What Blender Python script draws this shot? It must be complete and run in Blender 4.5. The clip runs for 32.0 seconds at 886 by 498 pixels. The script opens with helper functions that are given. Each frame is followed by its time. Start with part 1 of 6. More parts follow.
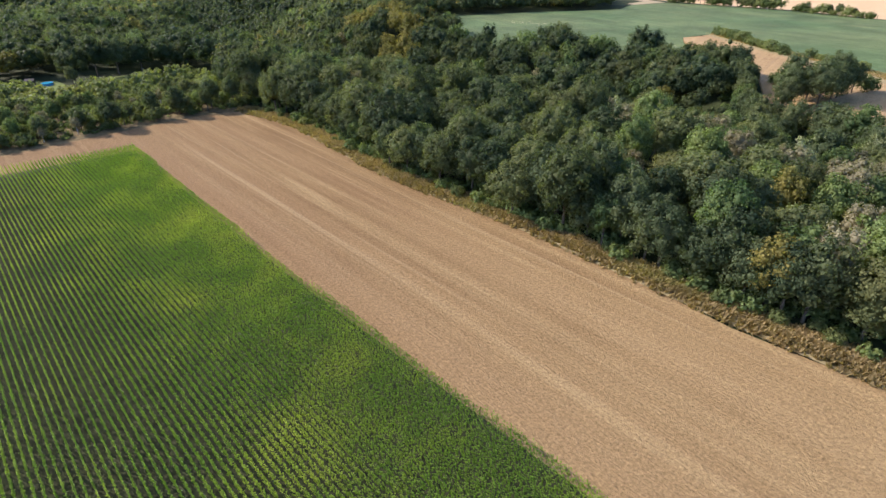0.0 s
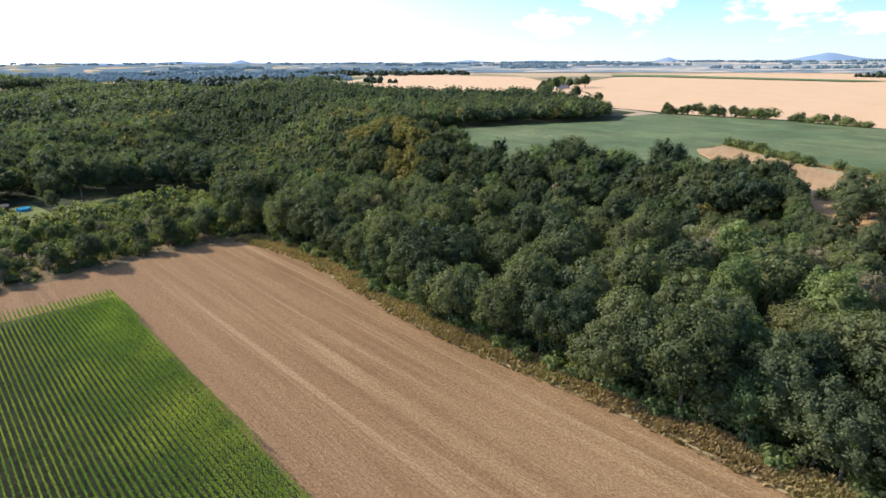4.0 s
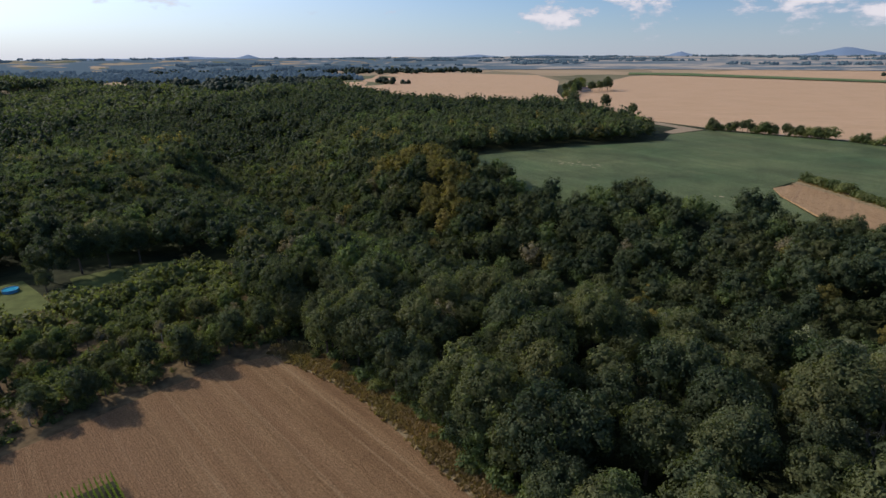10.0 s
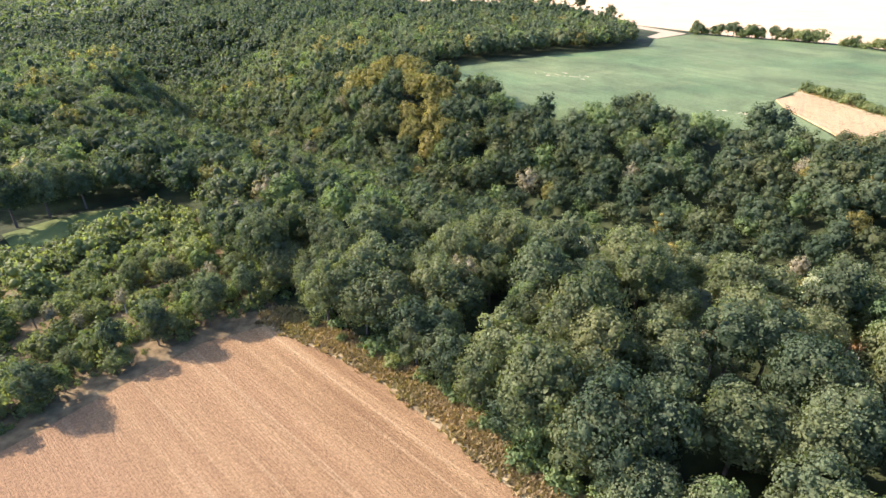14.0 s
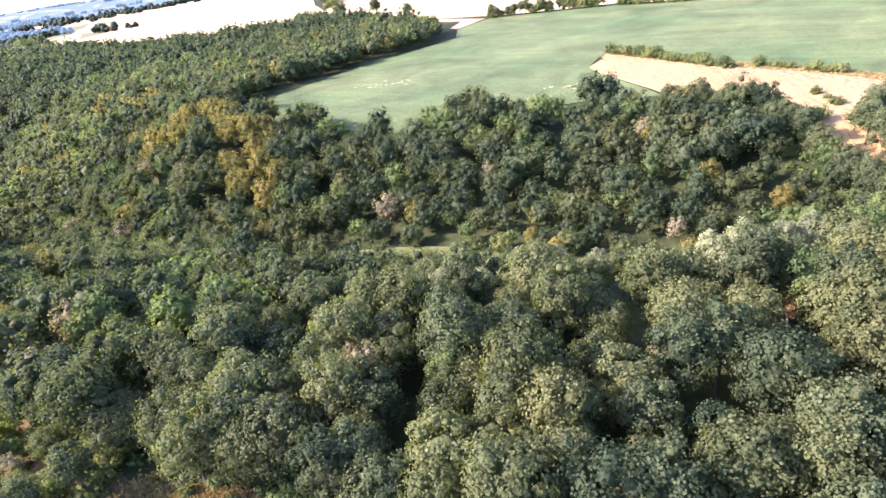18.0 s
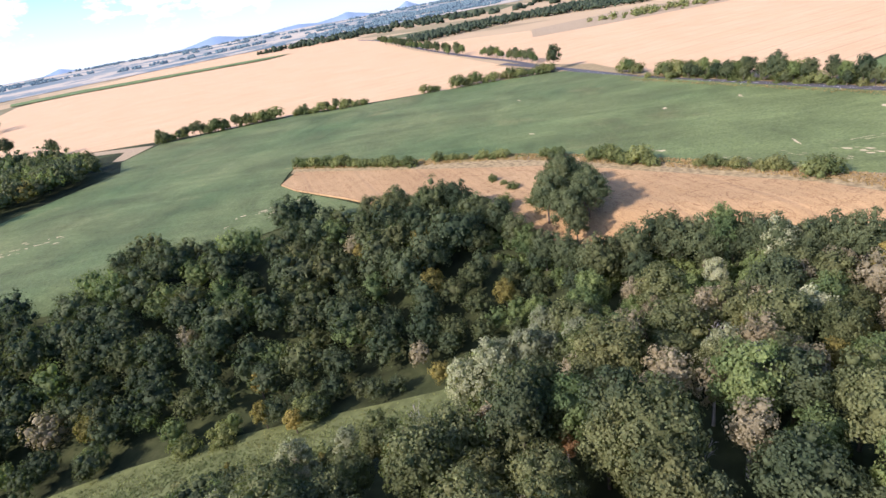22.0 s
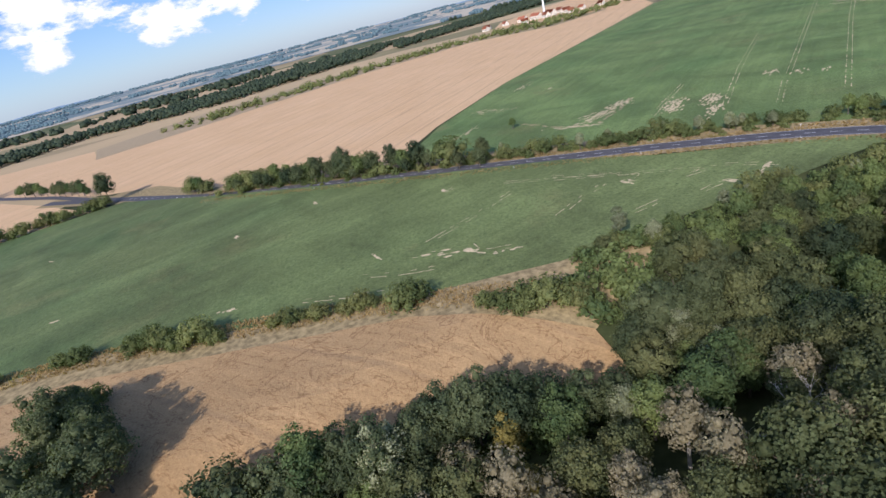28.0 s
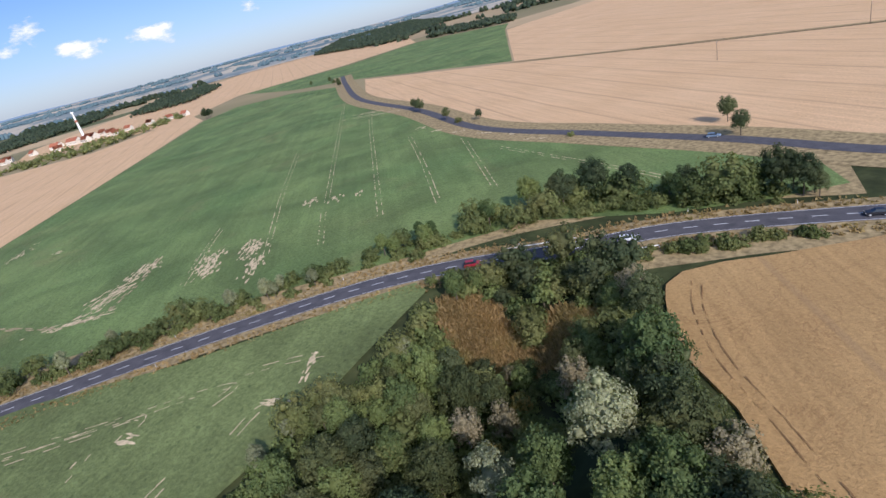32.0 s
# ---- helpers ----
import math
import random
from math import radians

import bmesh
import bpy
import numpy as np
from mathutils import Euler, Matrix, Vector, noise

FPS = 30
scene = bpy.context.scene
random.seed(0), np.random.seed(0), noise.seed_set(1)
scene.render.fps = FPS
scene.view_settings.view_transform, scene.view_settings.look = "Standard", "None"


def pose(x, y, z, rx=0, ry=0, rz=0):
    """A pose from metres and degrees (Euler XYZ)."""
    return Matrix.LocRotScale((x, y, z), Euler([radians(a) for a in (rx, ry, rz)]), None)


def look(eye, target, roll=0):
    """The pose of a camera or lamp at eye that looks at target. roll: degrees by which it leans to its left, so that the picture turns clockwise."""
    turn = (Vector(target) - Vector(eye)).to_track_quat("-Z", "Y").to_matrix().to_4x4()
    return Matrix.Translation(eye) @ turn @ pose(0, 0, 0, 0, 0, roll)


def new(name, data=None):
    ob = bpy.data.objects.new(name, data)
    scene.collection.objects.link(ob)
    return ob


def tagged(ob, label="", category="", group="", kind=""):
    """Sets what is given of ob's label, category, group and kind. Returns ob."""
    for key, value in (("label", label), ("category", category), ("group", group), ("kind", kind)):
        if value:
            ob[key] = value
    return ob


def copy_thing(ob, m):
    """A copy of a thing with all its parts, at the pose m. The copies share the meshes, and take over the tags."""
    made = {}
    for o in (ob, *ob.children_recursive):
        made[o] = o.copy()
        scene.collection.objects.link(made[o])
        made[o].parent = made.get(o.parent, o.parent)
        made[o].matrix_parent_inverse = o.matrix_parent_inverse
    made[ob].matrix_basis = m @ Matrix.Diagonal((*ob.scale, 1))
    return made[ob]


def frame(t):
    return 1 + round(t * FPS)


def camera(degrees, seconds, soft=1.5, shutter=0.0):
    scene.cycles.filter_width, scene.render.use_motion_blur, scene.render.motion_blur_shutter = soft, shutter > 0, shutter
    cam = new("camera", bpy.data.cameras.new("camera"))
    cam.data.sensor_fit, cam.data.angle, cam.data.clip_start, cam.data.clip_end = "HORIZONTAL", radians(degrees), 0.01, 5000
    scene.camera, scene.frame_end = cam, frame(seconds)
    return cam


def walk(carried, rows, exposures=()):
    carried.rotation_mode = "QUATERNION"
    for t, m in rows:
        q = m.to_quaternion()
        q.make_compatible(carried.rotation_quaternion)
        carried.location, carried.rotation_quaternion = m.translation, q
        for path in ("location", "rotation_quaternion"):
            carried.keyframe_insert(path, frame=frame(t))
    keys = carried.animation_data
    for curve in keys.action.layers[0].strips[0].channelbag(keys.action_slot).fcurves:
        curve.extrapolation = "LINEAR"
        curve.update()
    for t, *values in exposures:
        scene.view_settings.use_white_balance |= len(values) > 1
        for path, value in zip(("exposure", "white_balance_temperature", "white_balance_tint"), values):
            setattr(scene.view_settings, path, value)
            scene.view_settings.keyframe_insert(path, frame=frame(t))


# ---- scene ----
cam = camera(77.40, 32.0)
# seconds, eye (m), heading, pitch, roll (degrees)
PATH = [
    (0, 0.00, 0.00, 49.40, -0.00, -28.90, 0.05),
    (0.5, -1.89, 2.90, 48.28, -0.76, -24.98, -0.13),
    (1, -4.00, 6.25, 47.59, -1.62, -21.02, -0.15),
    (1.5, -5.96, 9.95, 47.58, -2.25, -19.67, -0.27),
    (2, -7.72, 13.55, 47.81, -2.65, -18.90, -0.23),
    (2.5, -9.45, 17.32, 48.31, -2.68, -18.46, -0.35),
    (4.5, -14.64, 34.21, 50.21, -0.68, -18.78, -0.36),
    (5, -15.87, 38.71, 51.00, 0.32, -18.39, -0.47),
    (5.5, -16.89, 43.12, 52.14, 1.44, -17.50, -0.46),
    (6, -18.21, 47.16, 53.51, 2.19, -16.22, -0.39),
    (6.5, -19.86, 50.88, 54.90, 2.80, -13.76, -0.34),
    (7, -21.46, 54.41, 56.52, 2.57, -12.40, -0.34),
    (7.5, -23.10, 57.81, 58.18, 2.29, -11.75, -0.23),
    (8, -24.89, 61.27, 59.75, 1.67, -11.66, -0.22),
    (8.5, -26.53, 64.67, 61.59, 1.06, -11.48, -0.33),
    (9, -28.02, 67.83, 63.50, 0.37, -10.25, -0.38),
    (9.5, -29.67, 70.57, 65.51, -0.22, -10.27, -0.36),
    (10, -31.50, 72.76, 66.95, -0.84, -19.45, -0.38),
    (10.5, -33.32, 75.20, 66.98, -1.39, -26.40, -0.28),
    (11, -34.93, 77.98, 66.29, -2.11, -28.30, -0.26),
    (11.5, -36.42, 81.16, 65.62, -3.05, -28.48, -0.36),
    (12, -37.74, 84.28, 65.34, -3.69, -28.51, -0.40),
    (12.5, -38.97, 87.25, 65.52, -4.05, -28.38, -0.54),
    (13, -40.25, 89.86, 65.95, -4.35, -28.37, -0.55),
    (13.5, -41.39, 92.45, 66.21, -4.73, -28.42, -0.54),
    (14, -42.44, 95.41, 66.32, -5.14, -28.50, -0.59),
    (14.5, -43.47, 98.58, 66.73, -5.27, -28.51, -0.69),
    (16.5, -43.13, 109.97, 65.97, -6.33, -28.89, -8.41),
    (17, -42.82, 113.03, 65.92, -9.99, -28.86, -9.01),
    (17.5, -42.14, 116.11, 65.99, -14.02, -28.99, -9.15),
    (18, -40.93, 119.20, 66.04, -21.43, -28.97, -9.10),
    (18.5, -39.15, 122.25, 66.16, -26.29, -29.06, -9.27),
    (19, -37.10, 125.11, 66.46, -31.98, -29.15, -9.35),
    (19.5, -34.67, 127.67, 66.77, -36.16, -29.09, -7.51),
    (20, -31.84, 129.95, 66.89, -40.35, -26.66, -2.04),
    (20.5, -28.70, 132.30, 66.81, -36.62, -25.54, 0.17),
    (21, -25.72, 134.66, 66.72, -42.34, -25.52, -5.00),
    (21.5, -22.22, 137.16, 66.68, -44.69, -25.20, -10.11),
    (22, -18.13, 139.63, 66.84, -52.74, -24.12, -10.76),
    (22.5, -13.27, 141.29, 67.34, -57.32, -24.06, -11.14),
    (23, -7.94, 142.39, 68.09, -63.91, -24.10, -11.29),
    (23.5, -2.54, 143.18, 69.16, -64.80, -23.97, -11.30),
    (24, 2.84, 143.64, 69.45, -62.58, -24.04, -11.32),
    (24.5, 8.13, 143.86, 68.43, -63.04, -23.91, -11.86),
    (25, 13.90, 143.48, 66.68, -62.02, -23.87, -13.55),
    (25.5, 20.15, 142.34, 65.08, -70.20, -23.57, -14.07),
    (27.5, 45.25, 133.13, 63.43, -86.93, -23.07, -14.44),
    (28, 51.68, 129.30, 63.01, -90.52, -23.17, -14.67),
    (28.5, 57.97, 124.84, 62.81, -96.27, -23.17, -14.78),
    (29, 64.30, 119.50, 62.96, -101.17, -23.18, -14.81),
    (29.5, 70.40, 113.68, 63.13, -106.34, -23.22, -14.84),
    (30, 76.19, 107.18, 63.13, -110.89, -23.24, -14.89),
    (30.5, 81.89, 100.15, 62.94, -114.61, -23.27, -15.33),
    (31, 87.59, 92.58, 62.32, -119.54, -23.30, -15.50),
    (31.5, 92.91, 84.32, 61.92, -125.71, -23.29, -14.90),
    (32, 97.81, 76.00, 61.88, -131.93, -23.29, -14.72),
]


def aimed(x, y, z, yaw, pitch, roll):
    a, b = radians(yaw), radians(pitch)
    way = Vector((-math.sin(a) * math.cos(b), math.cos(a) * math.cos(b), math.sin(b)))
    eye = Vector((x, y, z))
    return look(eye, eye + way * 10, roll)


walk(cam, [(r[0], aimed(*r[1:])) for r in PATH],
     exposures=[(0, 0.69, 6450, 14), (2.5, 0.59, 6350, 14), (6, 0.11, 6390, 17), (7, -0.64, 6390, 17), (9, -0.89, 6390, 17), (9.6, -1.09, 6390, 17), (10.2, -0.24, 6390, 21), (11, 1.32, 6350, 22), (12, 1.47, 6440, 22), (14.5, 1.62, 6440, 24), (17, 1.97, 6390, 34), (18, 1.92, 6390, 34), (19, 1.72, 6450, 36), (20, 1.3, 6360, 36), (21, 1.02, 6310, 33), (22.5, 0.55, 6310, 23), (25, 0.22, 6310, 18), (28, -0.05, 6060, 18), (32, -0.09, 6060, 18)])

# ---------------------------------------------------------------- light
SUN_TO = Vector((-0.90, 0.42, 0.62)).normalized()
SUN_EL = math.asin(SUN_TO.z)
SUN_AZ = math.atan2(SUN_TO.x, SUN_TO.y)
sun = new("sun", bpy.data.lights.new("sun", "SUN"))
sun.data.energy, sun.data.angle, sun.data.color = 4.7, radians(0.6), (1.0, 0.925, 0.82)
sun.matrix_world = look(SUN_TO * 100, (0, 0, 0))


class Nodes:
    """Short hand for building a node tree."""

    def __init__(self, tree):
        self.tree = tree
        tree.nodes.clear()

    def add(self, kind, values=None, **settings):
        n = self.tree.nodes.new(kind)
        for key, value in settings.items():
            setattr(n, key, value)
        for key, value in (values or {}).items():
            if isinstance(value, bpy.types.NodeSocket):
                self.tree.links.new(value, n.inputs[key])
            else:
                n.inputs[key].default_value = value
        return n

    def math(self, op, a, b=0.0, c=0.0, clamp=False):
        return self.add("ShaderNodeMath", {0: a, 1: b, 2: c}, operation=op, use_clamp=clamp).outputs[0]

    def noise(self, vec, scale, detail=4.0, rough=0.55, distort=0.0):
        return self.add("ShaderNodeTexNoise", {"Vector": vec, "Scale": scale, "Detail": detail, "Roughness": rough, "Distortion": distort}).outputs["Fac"]

    def ramp(self, fac, *stops):
        n = self.add("ShaderNodeValToRGB", {"Fac": fac})
        e = n.color_ramp.elements
        while len(e) < len(stops):
            e.new(0.5)
        for el, (pos, col) in zip(e, stops):
            el.position = pos
            el.color = (*col, 1) if len(col) == 3 else col
        return n.outputs["Color"]

    def mix(self, fac, a, b, blend="MIX"):
        n = self.add("ShaderNodeMix", data_type="RGBA", blend_type=blend)
        for key, value in ((0, fac), (6, a), (7, b)):
            if isinstance(value, bpy.types.NodeSocket):
                self.tree.links.new(value, n.inputs[key])
            else:
                n.inputs[key].default_value = (*value, 1) if isinstance(value, tuple) and len(value) == 3 else value
        return n.outputs[2]

    def mapped(self, vec, scale=(1, 1, 1), rot=(0, 0, 0), loc=(0, 0, 0)):
        return self.add("ShaderNodeMapping", {"Vector": vec, "Scale": scale, "Rotation": rot, "Location": loc}).outputs[0]


def grey(v):
    return (v, v, v)


world = bpy.data.worlds.new("sky")
scene.world = world
world.use_nodes = True
nt = Nodes(world.node_tree)
sky = nt.add("ShaderNodeTexSky", sky_type="NISHITA", sun_disc=False, sun_elevation=SUN_EL, sun_rotation=SUN_AZ, air_density=1.0, dust_density=0.4, ozone_density=2.5, altitude=250)
ray_dir = nt.add("ShaderNodeTexCoord").outputs["Generated"]
sep = nt.add("ShaderNodeSeparateXYZ", {0: ray_dir})
# heaps of cumulus, low over the land
around = nt.mapped(ray_dir, (1.0, 1.0, 2.3))
puff = nt.noise(around, 11.0, 9.0, 0.62)
heaps = None
for cx, cy, cz, half in ((0.333, 0.937, 0.105, 0.11), (0.481, 0.865, 0.141, 0.12), (0.523, 0.850, 0.075, 0.12), (0.568, 0.816, 0.102, 0.11), (0.214, 0.975, 0.052, 0.07), (0.321, 0.946, 0.046, 0.07), (-0.397, 0.913, 0.091, 0.07), (0.011, 0.993, 0.119, 0.035),
                         (0.665, 0.746, 0.045, 0.07), (0.607, 0.794, 0.05, 0.06), (0.895, 0.430, 0.117, 0.12), (0.949, 0.307, 0.075, 0.075), (0.981, 0.182, 0.072, 0.07), (0.886, 0.459, 0.067, 0.06), (0.990, 0.116, 0.078, 0.06), (0.994, -0.024, 0.108, 0.12), (0.972, -0.224, 0.085, 0.08), (0.964, -0.257, 0.066, 0.06), (0.925, -0.376, 0.064, 0.04), (0.860, -0.506, 0.068, 0.04)):
    off = nt.add("ShaderNodeVectorMath", {0: ray_dir, 1: (cx, cy, cz)}, operation="SUBTRACT").outputs[0]
    off = nt.add("ShaderNodeVectorMath", {0: off, 1: (1.0, 1.0, 2.2)}, operation="MULTIPLY").outputs[0]
    far_off = nt.add("ShaderNodeVectorMath", {0: off}, operation="LENGTH").outputs["Value"]
    heap = nt.math("MULTIPLY_ADD", far_off, -0.9 / half, 1.0)
    heaps = heap if heaps is None else nt.math("MAXIMUM", heaps, heap)
cover = nt.math("MULTIPLY_ADD", nt.math("MAXIMUM", heaps, -0.2), 0.24, nt.math("ADD", puff, -0.055))
veil = nt.math("MULTIPLY", nt.ramp(cover, (0.55, grey(0)), (0.64, grey(1))), nt.ramp(sep.outputs[2], (0.008, grey(0)), (0.045, grey(1))))
cloud_tone = nt.ramp(cover, (0.55, (5.2, 5.6, 6.4)), (0.68, (8.4, 8.4, 8.4)))
toward_sun = nt.add("ShaderNodeVectorMath", {0: ray_dir, 1: SUN_TO}, operation="DOT_PRODUCT").outputs["Value"]
clear_air = nt.mix(nt.math("MULTIPLY_ADD", toward_sun, -0.9, 0.25, clamp=True), (0.58, 0.91, 1.19), (0.48, 0.57, 0.79))
tinted = nt.mix(1.0, sky.outputs[0], clear_air, "MULTIPLY")
# pale haze round the sun
toward = nt.math("MAXIMUM", toward_sun, 0.0)
glow = nt.math("MULTIPLY", nt.math("POWER", toward, 2.6), nt.ramp(sep.outputs[2], (0.0, grey(1.0)), (0.35, grey(0.35))))
tinted = nt.mix(1.0, tinted, nt.mix(glow, (0.0, 0.0, 0.0), (15.5, 13.6, 10.2)), "ADD")
low_air = nt.math("MULTIPLY", nt.ramp(sep.outputs[2], (0.0, grey(0.8)), (0.045, grey(0.45)), (0.13, grey(0.0))), nt.math("MULTIPLY_ADD", toward_sun, 0.62, 0.66, clamp=True))
tinted = nt.mix(low_air, tinted, (5.6, 6.1, 7.0))
sky_col = nt.mix(nt.math("MULTIPLY", veil, 0.9), tinted, cloud_tone)
back = nt.add("ShaderNodeBackground", {"Color": sky_col, "Strength": 0.150})
nt.add("ShaderNodeOutputWorld", {"Surface": back.outputs[0]})


# ---------------------------------------------------------------- materials
def material(name, build, rough=0.9, spec=0.2):
    m = bpy.data.materials.new(name)
    m.use_nodes = True
    n = Nodes(m.node_tree)
    pos = n.add("ShaderNodeNewGeometry").outputs["Position"]
    out = build(n, pos)
    colour, bump = out if isinstance(out, tuple) else (out, None)
    sh = n.add("ShaderNodeBsdfPrincipled", {"Base Color": colour, "Roughness": rough, "Specular IOR Level": spec})
    if bump is not None:
        n.tree.links.new(bump, sh.inputs["Normal"])
    n.add("ShaderNodeOutputMaterial", {"Surface": sh.outputs[0]})
    return m


def bumped(n, fac, strength=0.5, distance=0.1):
    return n.add("ShaderNodeBump", {"Height": fac, "Strength": strength, "Distance": distance}).outputs[0]


def plain(name, colour, rough=0.7, spec=0.3, vary=0.12, scale=2.0):
    def build(n, pos):
        f = n.noise(pos, scale, 5)
        dark = tuple(c * (1 - vary) for c in colour)
        lite = tuple(min(1, c * (1 + vary)) for c in colour)
        return n.ramp(f, (0.3, dark), (0.7, lite)), bumped(n, f, 0.15, 0.02)
    return material(name, build, rough, spec)


def leaf_material(name, deep, light, alt, amount=0.25, gloss=0.12):
    """Foliage: tone by tree, by patch and by clump, with a waxy sheen and some light let through."""
    m = bpy.data.materials.new(name)
    m.use_nodes = True
    n = Nodes(m.node_tree)
    geo = n.add("ShaderNodeNewGeometry")
    pos, isle = geo.outputs["Position"], geo.outputs["Random Per Island"]
    who = n.add("ShaderNodeObjectInfo").outputs["Random"]
    tree_tone = n.math("MULTIPLY_ADD", n.noise(pos, 0.085, 2.0), 2.4, n.math("MULTIPLY_ADD", who, 0.9, -1.2), clamp=True)
    col = n.mix(tree_tone, deep, light)
    col = n.mix(n.math("MULTIPLY", n.ramp(n.noise(n.mapped(pos, loc=(40, 9, 3)), 0.06, 3.0), (0.52, grey(0)), (0.70, grey(1))), amount), col, alt)
    col = n.mix(1.0, col, n.ramp(isle, (0.0, grey(0.78)), (0.55, grey(1.0)), (1.0, grey(1.24))), "MULTIPLY")
    tuft = n.noise(pos, 3.2, 3.0, 0.75)
    col = n.mix(1.0, col, n.ramp(tuft, (0.32, grey(0.78)), (0.52, grey(1.0)), (0.72, grey(1.2))), "MULTIPLY")
    d = n.add("ShaderNodeBsdfPrincipled", {"Base Color": col, "Roughness": 0.6, "Specular IOR Level": gloss, "Normal": bumped(n, tuft, 0.3, 0.2)})
    t = n.add("ShaderNodeBsdfTranslucent", {"Color": n.mix(1.0, col, (1.05, 1.15, 0.5), "MULTIPLY")})
    n.add("ShaderNodeOutputMaterial", {"Surface": n.add("ShaderNodeMixShader", {0: 0.46, 1: d.outputs[0], 2: t.outputs[0]}).outputs[0]})
    return m


OAK = leaf_material("oak_leaves", (0.052, 0.077, 0.040), (0.150, 0.176, 0.084), (0.225, 0.208, 0.086), 0.35)
HORN = leaf_material("hornbeam_leaves", (0.082, 0.102, 0.044), (0.190, 0.206, 0.090), (0.28, 0.25, 0.10), 0.35)
RUST = leaf_material("rust_leaves", (0.270, 0.160, 0.080), (0.400, 0.245, 0.125), (0.36, 0.25, 0.10), 0.4)
GREEN = leaf_material("robinia_leaves", (0.088, 0.134, 0.054), (0.225, 0.275, 0.100), (0.29, 0.28, 0.085))
SILVER = leaf_material("willow_leaves", (0.215, 0.235, 0.140), (0.390, 0.400, 0.245), (0.27, 0.275, 0.13))
YELLOW = leaf_material("yellowing_leaves", (0.200, 0.175, 0.052), (0.410, 0.325, 0.105), (0.20, 0.21, 0.07), 0.4)
BROWN = leaf_material("dry_leaves", (0.215, 0.190, 0.115), (0.370, 0.320, 0.210), (0.34, 0.25, 0.14))
BUSH = leaf_material("bush_leaves", (0.105, 0.135, 0.050), (0.255, 0.275, 0.105), (0.34, 0.28, 0.12), 0.4)
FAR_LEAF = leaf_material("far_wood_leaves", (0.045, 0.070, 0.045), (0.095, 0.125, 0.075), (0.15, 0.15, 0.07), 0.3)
CORN = leaf_material("maize_leaves", (0.150, 0.245, 0.032), (0.380, 0.455, 0.062), (0.50, 0.52, 0.085), 0.5)
GRASS = leaf_material("grass_tufts", (0.290, 0.210, 0.100), (0.450, 0.310, 0.150), (0.30, 0.27, 0.10), 0.7)
BARK = plain("bark", (0.13, 0.105, 0.08), 0.9, 0.1, 0.35, 3.0)
PALE_BARK = plain("pale_bark", (0.40, 0.37, 0.32), 0.8, 0.2, 0.25, 2.0)


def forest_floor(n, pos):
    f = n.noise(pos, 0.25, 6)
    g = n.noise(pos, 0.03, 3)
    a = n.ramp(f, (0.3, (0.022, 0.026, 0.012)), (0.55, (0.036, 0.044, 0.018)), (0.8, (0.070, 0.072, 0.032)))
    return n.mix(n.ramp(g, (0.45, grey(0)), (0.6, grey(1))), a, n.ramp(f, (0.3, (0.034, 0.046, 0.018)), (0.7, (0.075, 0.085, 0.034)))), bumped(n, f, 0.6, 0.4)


def far_land(n, pos):
    rot = n.mapped(pos, (1.0, 0.45, 0.0), (0, 0, 0.7))
    v = n.add("ShaderNodeTexVoronoi", {"Vector": rot, "Scale": 0.0028}, distance="MANHATTAN")
    pick = n.add("ShaderNodeSeparateColor", {0: v.outputs["Color"]}).outputs[0]
    col = n.ramp(pick, (0.0, (0.46, 0.33, 0.19)), (0.30, (0.52, 0.38, 0.22)), (0.5, (0.30, 0.23, 0.13)), (0.62, (0.08, 0.12, 0.05)), (0.8, (0.05, 0.08, 0.03)), (1.0, (0.42, 0.32, 0.18)))
    return n.mix(0.25, col, n.ramp(n.noise(pos, 0.004, 5), (0.3, (0.10, 0.12, 0.06)), (0.7, (0.5, 0.38, 0.22))))


